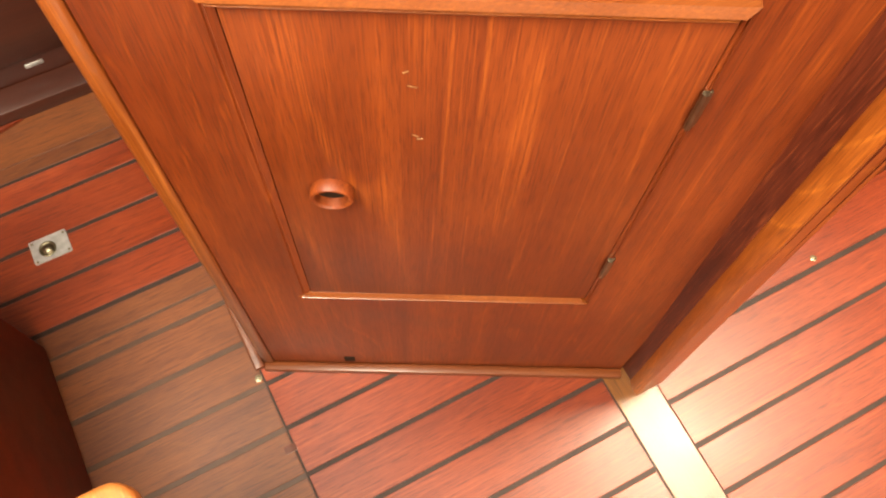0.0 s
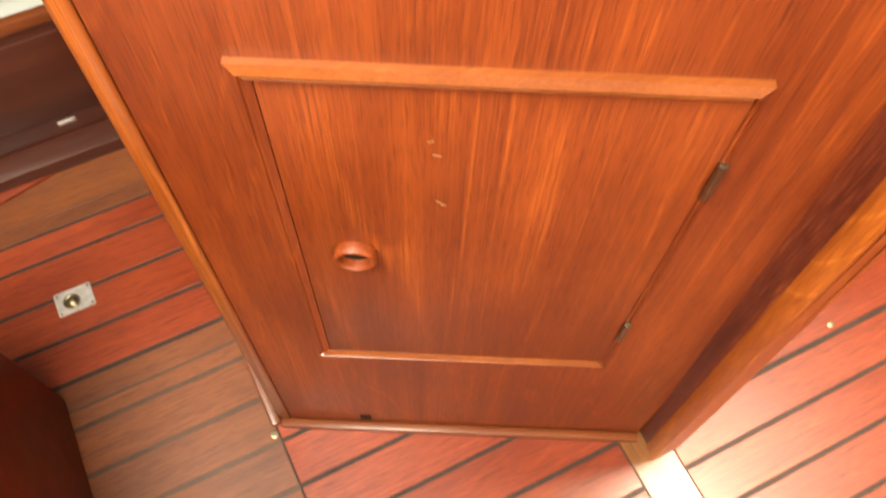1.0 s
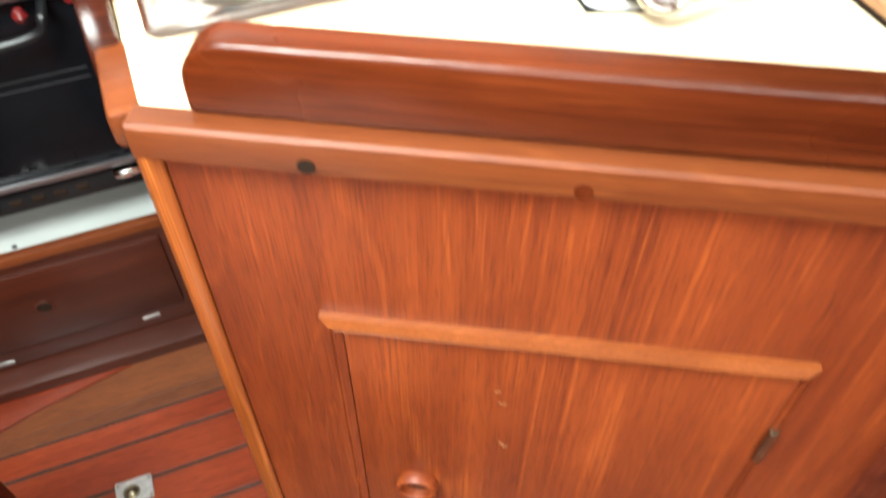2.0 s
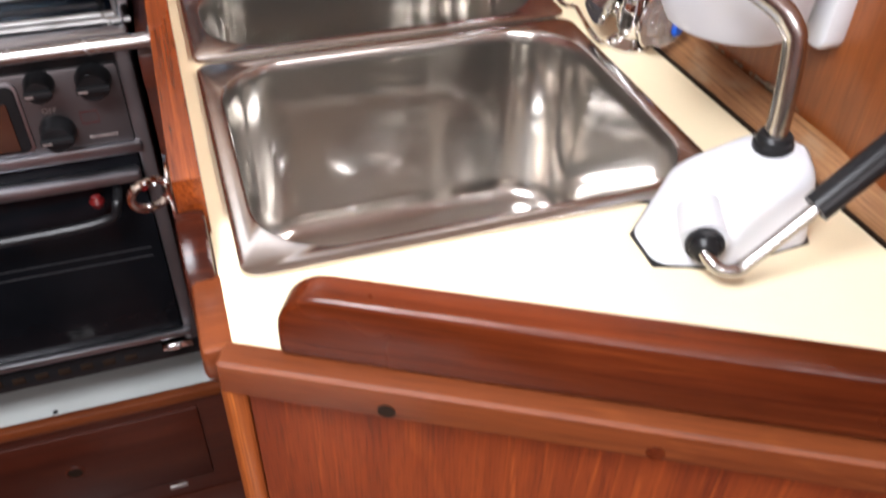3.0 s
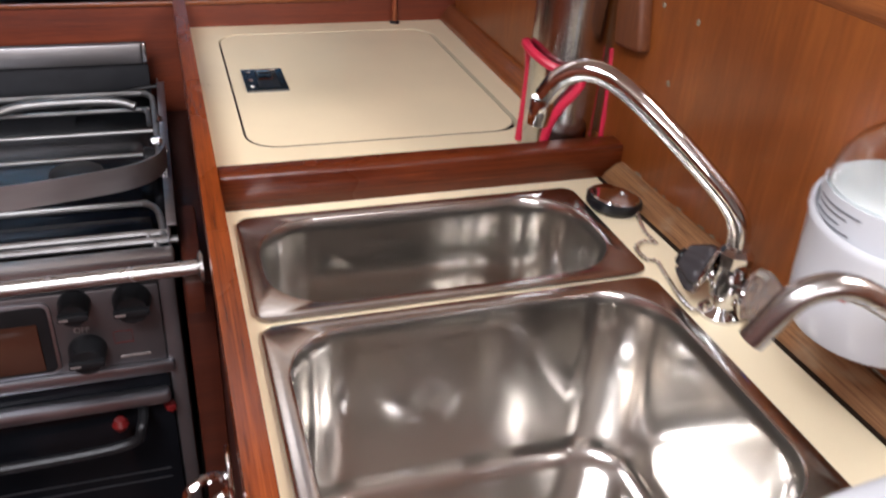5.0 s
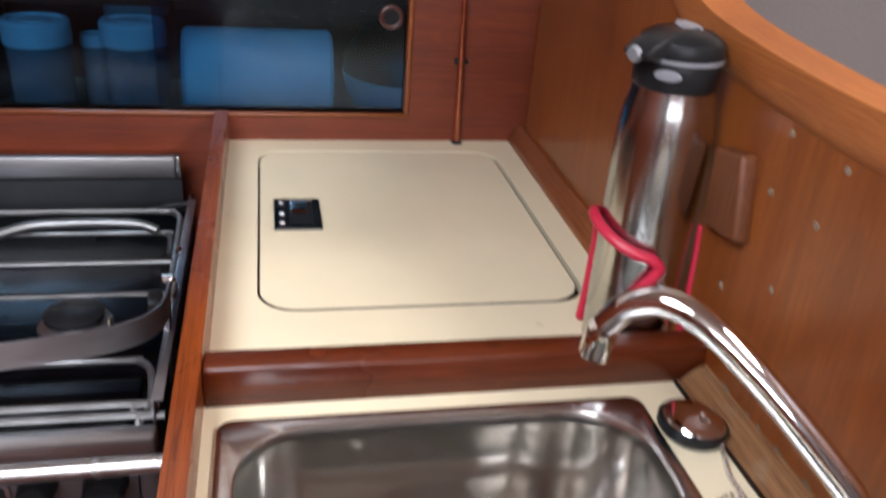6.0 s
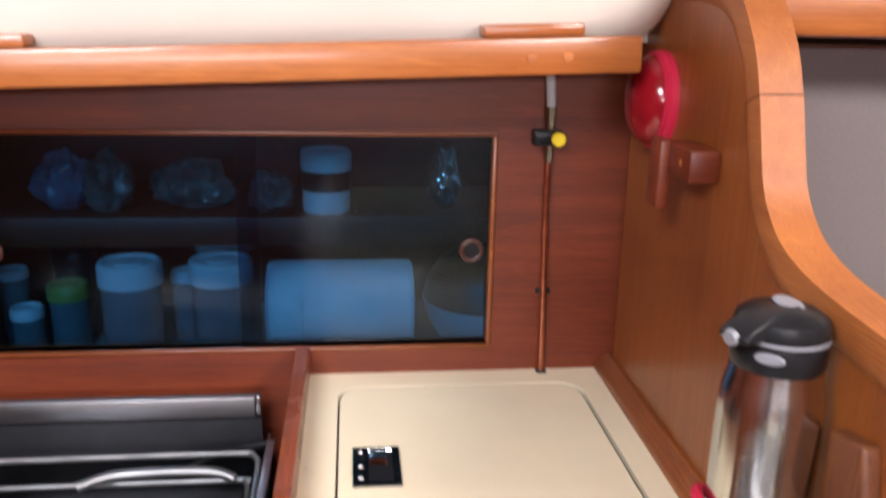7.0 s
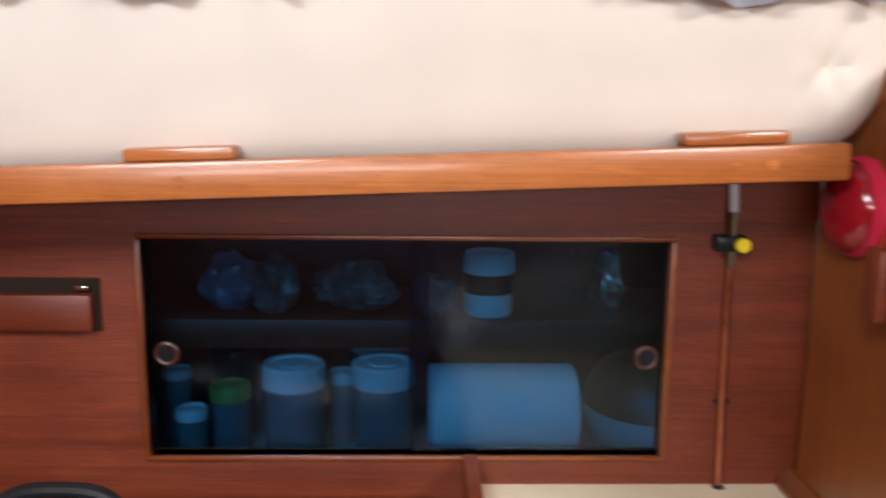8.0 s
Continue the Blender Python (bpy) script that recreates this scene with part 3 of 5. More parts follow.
for x0, x1, y, rx in ((-0.404, -0.068, 0.592, -0.384), (-0.093, 0.216, 0.582, 0.195)):
    pane = tagged(new("sliding_door", finish(box(x0, x1, y, y + 0.004, WZ0 - 0.001, WZ1 + 0.001), "sliding_door", ACRYLIC, 0)), "blue tinted acrylic sliding locker door with finger hole", "door", "sliding locker doors")
    ring = new("finger_ring", finish(sweep([Vector((rx + 0.0125 * math.cos(a), y - 0.001, 1.061 + 0.0125 * math.sin(a))) for a in [2 * math.pi * i / 24 for i in range(24)]], circle(0.0032, 8), (0, 1, 0), True), "finger_ring", STOVE_WOOD))
    ring.parent = pane
    hole = new("finger_hole", finish(lathe([(0, 0), (0.0125, 0), (0.0125, 0.001), (0, 0.001)], aim((rx, y - 0.0030, 1.061), (0, 1, 0)), 20), "finger_hole", BLACK))
    hole.parent = pane
solo("locker_shelf", box(-1.2, 0.388, 0.66, 0.858, 1.046, 1.085, 0.003), PANEL, "dark wooden shelf inside the locker", "shelf")
solo("locker_floor", box(-1.2, 0.388, 0.598, 0.858, 0.88, 0.896), SHELF, "pale bottom board of the locker", "shelf")


def jar(name, x, y, z, r, h, lid, lidmat, body, label, lidh=0.03):
    ob = thing(name, (x, y, z), label, "jar")
    m = Matrix.Translation((x, y, z))
    part("body", lathe([(0, 0), (r * 0.88, 0), (r * 0.93, 0.004), (r * 0.93, h - lidh), (0, h - lidh)], m), body, ob)
    part("lid", lathe([(0, h - lidh), (r, h - lidh), (r, h - 0.004), (r * 0.93, h), (r * 0.80, h), (r * 0.76, h - 0.004), (r * 0.45, h - 0.004), (r * 0.42, h - 0.001), (0, h - 0.001)], m), lidmat, ob)
    return ob
jar("storage_jar", -0.243, 0.66, 0.8965, 0.041, 0.132, 1, JAR_WHITE, JAR_BODY, "clear plastic storage jar with a white screw lid")
jar("storage_jar", -0.127, 0.66, 0.8965, 0.041, 0.134, 1, JAR_WHITE, JAR_BODY, "clear plastic storage jar with a white lid beside paper roll")
jar("storage_jar", -0.135, 0.76, 0.8965, 0.042, 0.15, 1, JAR_WHITE, JAR_BODY, "tall clear storage jar standing behind another jar")
jar("spice_jar", -0.375, 0.655, 0.8965, 0.021, 0.072, 1, JAR_WHITE, JAR_BODY, "small spice jar with a pale lid", 0.014)
jar("spice_jar", -0.333, 0.69, 0.8965, 0.027, 0.092, 1, GREEN, JAR_BODY, "squat dark jar with a yellow-green lid", 0.02)
jar("spice_jar", -0.405, 0.70, 0.8965, 0.020, 0.11, 1, JAR_WHITE, JAR_BODY, "slim spice jar at the end of the locker", 0.012)
jar("spice_jar", -0.34, 0.76, 0.8965, 0.035, 0.125, 1, BLACK, BLACK, "dark jar at the back of the locker", 0.02)
jar("spice_jar", -0.185, 0.72, 0.8965, 0.020, 0.10, 1, JAR_WHITE, JAR_BODY, "narrow clear jar between two storage jars", 0.015)
jar("food_tub", 0.012, 0.70, 1.0855, 0.034, 0.083, 1, JAR_WHITE, JAR_WHITE, "white plastic tub with a dark band", 0.026)
part("band", lathe([(0.0325, 0.03), (0.0328, 0.031), (0.0328, 0.055), (0.0325, 0.056)], Matrix.Translation((0.012, 0.70, 1.0855))), BLACK, bpy.data.objects["food_tub"])
roll = thing("paper_towel_roll", (0.03, 0.68, 0.8965), "white paper towel roll lying on its side", "paper towel")
part("paper", lathe([(0.02, -0.098), (0.056, -0.098), (0.0605, -0.093), (0.0605, 0.093), (0.056, 0.098), (0.02, 0.098)], Matrix.Translation((0.03, 0.68, 0.9575)) @ Matrix.Rotation(radians(90), 4, "Y"), 32), PAPER, roll)
part("wrapper_seam", box(-0.02, -0.0185, 0.619, 0.6205, 0.92, 0.99), WHITE, roll)
bowl = thing("bowl", (0.235, 0.69, 0.8965), "white bowl under a dark domed lid in the locker", "bowl")
bw = Matrix.Translation((0.232, 0.69, 0.8965))
part("dish", lathe([(0, 0), (0.050, 0), (0.065, 0.010), (0.080, 0.036), (0.088, 0.066), (0.085, 0.066), (0.0, 0.060)], bw, 36), JAR_WHITE, bowl)
part("dome", lathe([(0.0872, 0.0665), (0.083, 0.092), (0.066, 0.118), (0.040, 0.136), (0, 0.142)], bw, 36), STOVE_WOOD, bowl)


def food_bag(x, y, z, sx, sz, seed, label, m=None):
    bm = bmesh.new()
    bmesh.ops.create_icosphere(bm, subdivisions=4, radius=1)
    for v in bm.verts:
        k = 1 + 0.35 * noise.noise(v.co * 1.6 + Vector((seed, 0, 0))) + 0.16 * noise.noise(v.co * 4.2 + Vector((0, seed, 0)))
        k += 0.30 * abs(noise.noise(v.co * 3.1 + Vector((seed, seed, 0)))) - 0.12
        v.co = Vector((v.co.x * sx * k, v.co.y * 0.03 * k, max(-0.86, v.co.z) * sz * (k if v.co.z > 0 else 1)))
        v.co += Vector((x, y, z + 0.86 * sz))
    solo("food_bag", bm, m or BAG, label, "bag")
food_bag(-0.272, 0.70, 1.0855, 0.032, 0.042, 1.0, "crumpled pale food bag on the locker shelf")
food_bag(-0.335, 0.72, 1.0855, 0.036, 0.040, 4.0, "crumpled blue plastic bag on the locker shelf", plain("blue_bag", (0.14, 0.17, 0.24), 0.25, vary=0.5))
food_bag(-0.165, 0.72, 1.0855, 0.052, 0.034, 7.0, "clear plastic food bag lying on the shelf")
food_bag(-0.06, 0.69, 1.0855, 0.030, 0.030, 9.0, "small clear bag beside a white tub")
food_bag(0.175, 0.72, 1.0855, 0.022, 0.044, 12.0, "shiny foil wrapped packet on the locker shelf", STEEL)

# sliding drop handle beside the locker
hd = thing("drawer_front", (-0.51, 0.57, 1.10), "mahogany finger-pull board in a dark recess", "handle")
part("recess", box(-0.60, -0.452, 0.571, 0.5742, 1.095, 1.158), DARK, hd)
part("pull", box(-0.62, -0.458, 0.556, 0.571, 1.098, 1.141, 0.003), PANEL, hd)
part("catch", box(-0.475, -0.462, 0.560, 0.571, 1.146, 1.151, 0.001), CHROME, hd)

# gas pipe and valve
gas = thing("gas_pipe", (0.287, 0.566, 0.897), "copper gas pipe with a yellow-capped valve on the panel", "pipe")
part("pipe", tube([(0.289, 0.566, 0.898), (0.287, 0.567, 1.0), (0.284, 0.566, 1.10), (0.283, 0.566, 1.19)], 0.0036, 10), COPPER, gas)
part("grommet", lathe([(0, 0), (0.008, 0), (0.0075, 0.004), (0.004, 0.006), (0, 0.006)], Matrix.Translation((0.289, 0.566, 0.8975)), 14), STOVE_GREY, gas)
part("clip", box(0.278, 0.297, 0.570, 0.5745, 1.006, 1.012, 0.001), BLACK, gas)
for z0, z1, r in ((1.183, 1.196, 0.0058), (1.221, 1.234, 0.0058), (1.234, 1.243, 0.0072), (1.176, 1.184, 0.0048)):
    part("nut", lathe([(0, z0), (r, z0), (r, z1), (0, z1)], Matrix.Translation((0.283, 0.564, 0)), 6), BRASS, gas)
part("valve_body", box(0.262, 0.298, 0.552, 0.573, 1.197, 1.216, 0.003), BLACK, gas)
part("valve_stem", lathe([(0, 1.19), (0.005, 1.19), (0.005, 1.222), (0, 1.222)], Matrix.Translation((0.283, 0.562, 0)), 10), BRASS, gas)
part("valve_cap", lathe([(0, 0), (0.0085, 0), (0.0085, 0.006), (0.007, 0.008), (0, 0.008)], aim((0.2905, 0.552, 1.206), (0, -1, 0)), 18), YELLOW, gas)
part("hose", tube([(0.283, 0.564, 1.243), (0.281, 0.564, 1.27), (0.279, 0.565, 1.2975)], 0.0056, 10), WHITE, gas)

# red dome lamp on the bulkhead and wooden hook
lamp = thing("dome_lamp", (0.39, 0.47, 1.212), "red plastic dome lamp on the bulkhead", "lamp")
md = aim((0.3815, 0.468, 1.262), (-1, 0, 0))
part("base", lathe([(0, 0), (0.053, 0), (0.053, 0.008), (0.049, 0.011), (0, 0.011)], md, 32), RED, lamp)
part("bezel", lathe([(0.0480, 0.0105), (0.0505, 0.0108), (0.0510, 0.0140), (0.0490, 0.0152), (0.0470, 0.0140)], md, 40), RED, lamp)
part("lens", lathe([(0.0485, 0.0125), (0.0475, 0.018), (0.042, 0.026), (0.031, 0.0325), (0.014, 0.036), (0, 0.0365)], md, 40), RED_LENS, lamp)
hook = thing("wooden_hook", (0.385, 0.40, 1.166), "small varnished wooden hook on the bulkhead", "hook")
part("arm", box(0.350, 0.3795, 0.300, 0.366, 1.204, 1.234, 0.003), PANEL, hook)
part("drop", box(0.341, 0.3530, 0.352, 0.382, 1.168, 1.236, 0.003), PANEL, hook)
part("plug", lathe([(0, 0), (0.0035, 0), (0.003, 0.0006), (0, 0.0006)], aim((0.3499, 0.322, 1.219), (-1, 0, 0)), 12), CAP_X, hook)

# ---------------------------------------------------------------- counter
CZ = 0.90
edge_end = F0 + FD * 0.445
outer = [(-0.010, -0.4536), (edge_end.x, edge_end.y), (0.394, 0.5745), (-0.010, 0.5745)]
S1 = (0.001, 0.315, -0.152, 0.002)       # small bowl flange
S2 = (0.002, 0.313, -0.409, -0.157)      # large bowl flange
LID = (0.0275, 0.331, 0.148, 0.534)
hole = lambda s, d: [(s[0] + d, s[2] + d), (s[1] - d, s[2] + d), (s[1] - d, s[3] - d), (s[0] + d, s[3] - d)]
counter = thing("worktop", (0.19, 0.0, 0.862), "cream laminate galley worktop with sink cutouts", "worktop")
part("top", plate(outer, [hole(S1, 0.007), hole(S2, 0.007), rrect(*LID, 0.035)], 0.868, CZ), CREAM, counter)
part("well", box(0.01, 0.36, 0.15, 0.56, 0.850, 0.872), DARK, counter)
hatch = thing("icebox_lid", (0.18, 0.35, 0.872), "cream laminate icebox lid flush in the worktop", "lid")
part("panel", prism(rrect(LID[0] + 0.0026, LID[1] - 0.0056, LID[2] + 0.0042, LID[3] - 0.0030, 0.033), 0.8725, CZ - 0.0004, "xy"), CREAM, hatch)
# added dark band: paints shade on the lid's edge inside the seam
part("seam_shade", plate(rrect(LID[0] + 0.0018, LID[1] - 0.0046, LID[2] + 0.0030, LID[3] - 0.0022, 0.0336), [rrect(LID[0] + 0.0046, LID[1] - 0.0076, LID[2] + 0.0062, LID[3] - 0.0050, 0.031)], 0.8724, CZ - 0.0010), DARK, hatch)
part("seal", plate(rrect(LID[0] + 0.0004, LID[1] - 0.0004, LID[2] + 0.0004, LID[3] - 0.0004, 0.0348), [rrect(LID[0] + 0.006, LID[1] - 0.006, LID[2] + 0.006, LID[3] - 0.0065, 0.03)], 0.8722, 0.8900), DARK, hatch)
latch = thing("flush_latch", (0.068, 0.344, CZ), "chrome and black flush pull latch on the icebox lid", "latch")
LX0, LX1, LY0, LY1 = 0.0445, 0.0935, 0.3065, 0.3805
DARK_CHROME = plain("dark_chrome", (0.16, 0.17, 0.19), 0.15, 1.0)
part("plate", plate([(LX0, LY0), (LX1, LY0), (LX1, LY1), (LX0, LY1)], [[(LX0 + 0.016, LY0 + 0.008), (LX1 - 0.008, LY0 + 0.008), (LX1 - 0.008, LY1 - 0.008), (LX0 + 0.016, LY1 - 0.008)]], CZ, CZ + 0.0022), DARK_CHROME, latch)
part("well", box(LX0 + 0.016, LX1 - 0.008, LY0 + 0.008, LY1 - 0.008, CZ - 0.0002, CZ + 0.0004), BLACK, latch)
part("paddle", prism([(LY1 - 0.034, CZ + 0.0006), (LY1 - 0.009, CZ + 0.0006), (LY1 - 0.009, CZ + 0.0045), (LY1 - 0.022, CZ + 0.0038)], LX0 + 0.0175, LX1 - 0.0135, "yz", 0.0006), CHROME, latch)
part("hinge_pin", tube([(LX0 + 0.0165, LY1 - 0.0085, CZ + 0.0035), (LX1 - 0.0085, LY1 - 0.0085, CZ + 0.0035)], 0.0014, 8, 0), CHROME, latch)
for y in (LY0 + 0.014, LY0 + 0.036, LY1 - 0.010):
    part("screw", lathe([(0, 0), (0.0030, 0), (0.0024, 0.0009), (0, 0.0009)], Matrix.Translation((LX0 + 0.008, y, CZ + 0.0022)), 12), STEEL, latch)

# fiddles
mid = thing("worktop_fiddle", (0.18, 0.035, 0.9), "dark glossy mahogany fiddle between sink and icebox", "fiddle")
part("bar", prism([(0.020, CZ), (0.045, CZ), (0.045, 0.931), (0.043, 0.934), (0.0225, 0.934), (0.020, 0.9315)], -0.0085, 0.378, "yz", 0.0015), MAHOGANY, mid)
for x in (0.072, 0.205):
    part("plug", lathe([(0, 0), (0.006, 0), (0.006, 0.0006), (0, 0.0006)], Matrix.Translation((x, 0.035, 0.9337)), 14), MAHOGANY, mid)
ff = thing("worktop_fiddle", tuple(F0 + FD * 0.2 + Vector((0, 0, CZ))), "dark mahogany fiddle with a rounded end along the counter front", "fiddle")
prof = [(0.014, CZ + 0.0007), (0.014, CZ + 0.018)] + arc(0.038, CZ + 0.018, 0.024, 180, 90, 8)[1:] + [(0.412, CZ + 0.043), (0.412, CZ + 0.0007)]
front_part("bar", prism(prof, -0.019, 0.0015, "xz", 0.0035, 3), MAHOGANY, ff)
nose = thing("worktop_edging", tuple(F0 + FD * 0.2 + Vector((0, 0, 0.865))), "teak edging band with plugs along the worktop front", "edging")
front_part("band", box(-0.016, 0.43, -0.004, 0.013, 0.878, 0.9005, 0.0018, 1), EDGING, nose)
for s in (0.071, 0.201, 0.346):
    part("plug", moved(lathe([(0, 0), (0.0046, 0), (0.0046, 0.0007), (0, 0.0007)], FRONT @ aim((s, 0.0129, 0.8845), (0, 1, 0)), 16), Matrix()), DARK if s < 0.1 else MAHOGANY, nose)
part("return", box(-0.0255, -0.006, -0.455, -0.395, 0.878, 0.9003, 0.004), EDGING, nose)

# rail along the stove side, with a sloping front end
rail = thing("stove_rail", (-0.018, 0.1, 0.88), "glossy mahogany rail between worktop and stove", "rail")
sec = [(-0.009, -0.035), (-0.0092, 0.004), (-0.007, 0.012), (-0.003, 0.0155), (0.002, 0.0155), (0.0055, 0.012), (0.0068, 0.004), (0.0068, -0.035)]
rp = [Vector((-0.018, y, 0.905)) for y in (0.572, 0.4, 0.2, 0.0, -0.2, -0.36)]
part("bar", sweep(rp, [(-u, v) for u, v in sec], (1, 0, 0)), MAHOGANY_Y, rail)
part("end_block", prism([(-0.36, 0.871), (-0.36, 0.9203), (-0.372, 0.9195), (-0.386, 0.914), (-0.398, 0.904), (-0.406, 0.892), (-0.409, 0.871)], -0.0275, -0.0108, "yz", 0.003), ENDGRAIN_DIM, rail, "rounded end-grain nose, darkened for the dark its slope reflects")

# ---------------------------------------------------------------- galley cabinet under the worktop
cab = thing("galley_cabinet", (0.2, -0.3, 0), "teak veneered galley cabinet with an angled front", "cabinet")
DS0, DS1, DZ0, DZ1 = 0.072, 0.352, 0.285, 0.734
bm = plate([(-0.0070, 0.0), (0.452, 0.0), (0.452, 0.868), (-0.0070, 0.868)], [[(DS0 - 0.003, DZ0 - 0.003), (DS1 + 0.003, DZ0 - 0.003), (DS1 + 0.003, DZ1 + 0.003), (DS0 - 0.003, DZ1 + 0.003)]], -0.018, 0.0)
part("front_panel", moved(bm, FRONT @ Matrix(((1, 0, 0, 0), (0, 0, 1, 0), (0, 1, 0, 0), (0, 0, 0, 1)))), TEAK, cab)
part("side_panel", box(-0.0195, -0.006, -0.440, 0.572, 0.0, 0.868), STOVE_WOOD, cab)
part("corner_post", prism([(-0.0205, -0.444), (-0.0180, -0.4525), (-0.0125, -0.4565), (-0.0085, -0.4572), (-0.0065, -0.4560), (-0.0065, -0.446), (-0.010, -0.440)], 0.0, 0.872, "xy", 0.002), TRIM, cab)
door = part("door", fbox(DS0, DS1, -0.016, 0.0015, DZ0, DZ1, 0.0015), TEAK_DOOR, cab)
part("gap_backing", fbox(DS0 - 0.02, DS1 + 0.02, -0.03, -0.019, DZ0 - 0.02, DZ1 + 0.02), DARK, cab)


def strip(s0, z0, s1, z1, w, h, inner):
    """A bevelled moulding strip with mitred ends, on the cabinet front."""
    a, b = Vector((s0, 0, z0)), Vector((s1, 0, z1))
    t = (b - a).normalized()
    o = Vector((inner[0], 0, inner[1]))
    bm = bmesh.new()
    loops = []
    for end, p in ((-1, a), (1, b)):
        loop = []
        for u, v in ((0, 0.0), (0, h * 0.6), (w * 0.40, h), (w * 0.46, h * 0.55), (w * 0.54, h * 0.55), (w * 0.60, h * 0.9), (w, h * 0.35), (w, 0.0)):
            q = p + o * u - t * end * u + Vector((0, v, 0))
            loop.append(bm.verts.new(q))
        loops.append(loop)
    for j in range(8):
        bm.faces.new((loops[0][j - 1], loops[0][j], loops[1][j], loops[1][j - 1]))
    bm.faces.new(loops[0])
    bm.faces.new(loops[1][::-1])
    return moved(bm, FRONT)
A0, A1, B0, B1 = DS0 - 0.013, DS1 + 0.005, DZ0 - 0.009, DZ1 + 0.012
part("frame_top", strip(A0, B1, A1, B1, 0.016, 0.008, (0, -1)), TRIM_X, cab)
part("frame_bottom", strip(A0, B0, A1, B0, 0.010, 0.006, (0, 1)), TRIM_X, cab)
part("frame_side", strip(A0, B0, A0, B1, 0.0125, 0.003, (1, 0)), TEAK, cab)
part("frame_side", strip(A1, B0, A1, B1, 0.0045, 0.003, (-1, 0)), TEAK, cab)
kb = FRONT @ aim((0.115, 0.0015, 0.520), (0, 1, 0))
part("finger_pull", lathe([(0.0128, 0.0), (0.0165, 0.0), (0.0172, 0.003), (0.0172, 0.0075), (0.0160, 0.0100), (0.0145, 0.0104), (0.0132, 0.0090), (0.0128, 0.001)], kb, 28), TEAK, door, "round turned wooden finger pull")
part("pull_bore", lathe([(0, 0.0004), (0.0127, 0.0004), (0.0127, 0.0016), (0, 0.0016)], kb, 20), DARK, door)
for s, z, w, tip in ((0.176, 0.660, 0.006, 20), (0.172, 0.675, 0.004, -30), (0.178, 0.602, 0.005, 35), (0.181, 0.598, 0.004, -10)):
    part("scuff", moved(box(-w / 2, w / 2, 0.0, 0.0003, -0.0006, 0.0006), FRONT @ Matrix.Translation((s, 0.0016, z)) @ Matrix.Rotation(radians(tip), 4, "Y")), WORN, door)
for z in (0.646, 0.377):
    h = part("hinge", moved(box(DS1 + 0.0005, DS1 + 0.0065, 0.0005, 0.004, z - 0.02, z + 0.02, 0.001), FRONT), BRASS, cab, "old brass butt hinge")
    part("knuckle", moved(tube([(DS1 + 0.0015, 0.0045, z - 0.02), (DS1 + 0.0015, 0.0045, z + 0.02)], 0.0025, 8, 0), FRONT), BRASS, h)
front_part("foot_strip", box(-0.020, 0.452, 0.0005, 0.013, 0.0, 0.012, 0.003), EDGING, cab, "worn wooden foot strip")
part("side_foot_strip", box(-0.034, -0.020, -0.456, 0.02, 0.0, 0.010, 0.003), EDGING, cab, "worn wooden foot strip")
part("drain_notch", fbox(0.086, 0.100, -0.002, 0.0011, 0.018, 0.038, 0.0005), DARK, cab, "small dark drain hole")

# ---------------------------------------------------------------- sinks


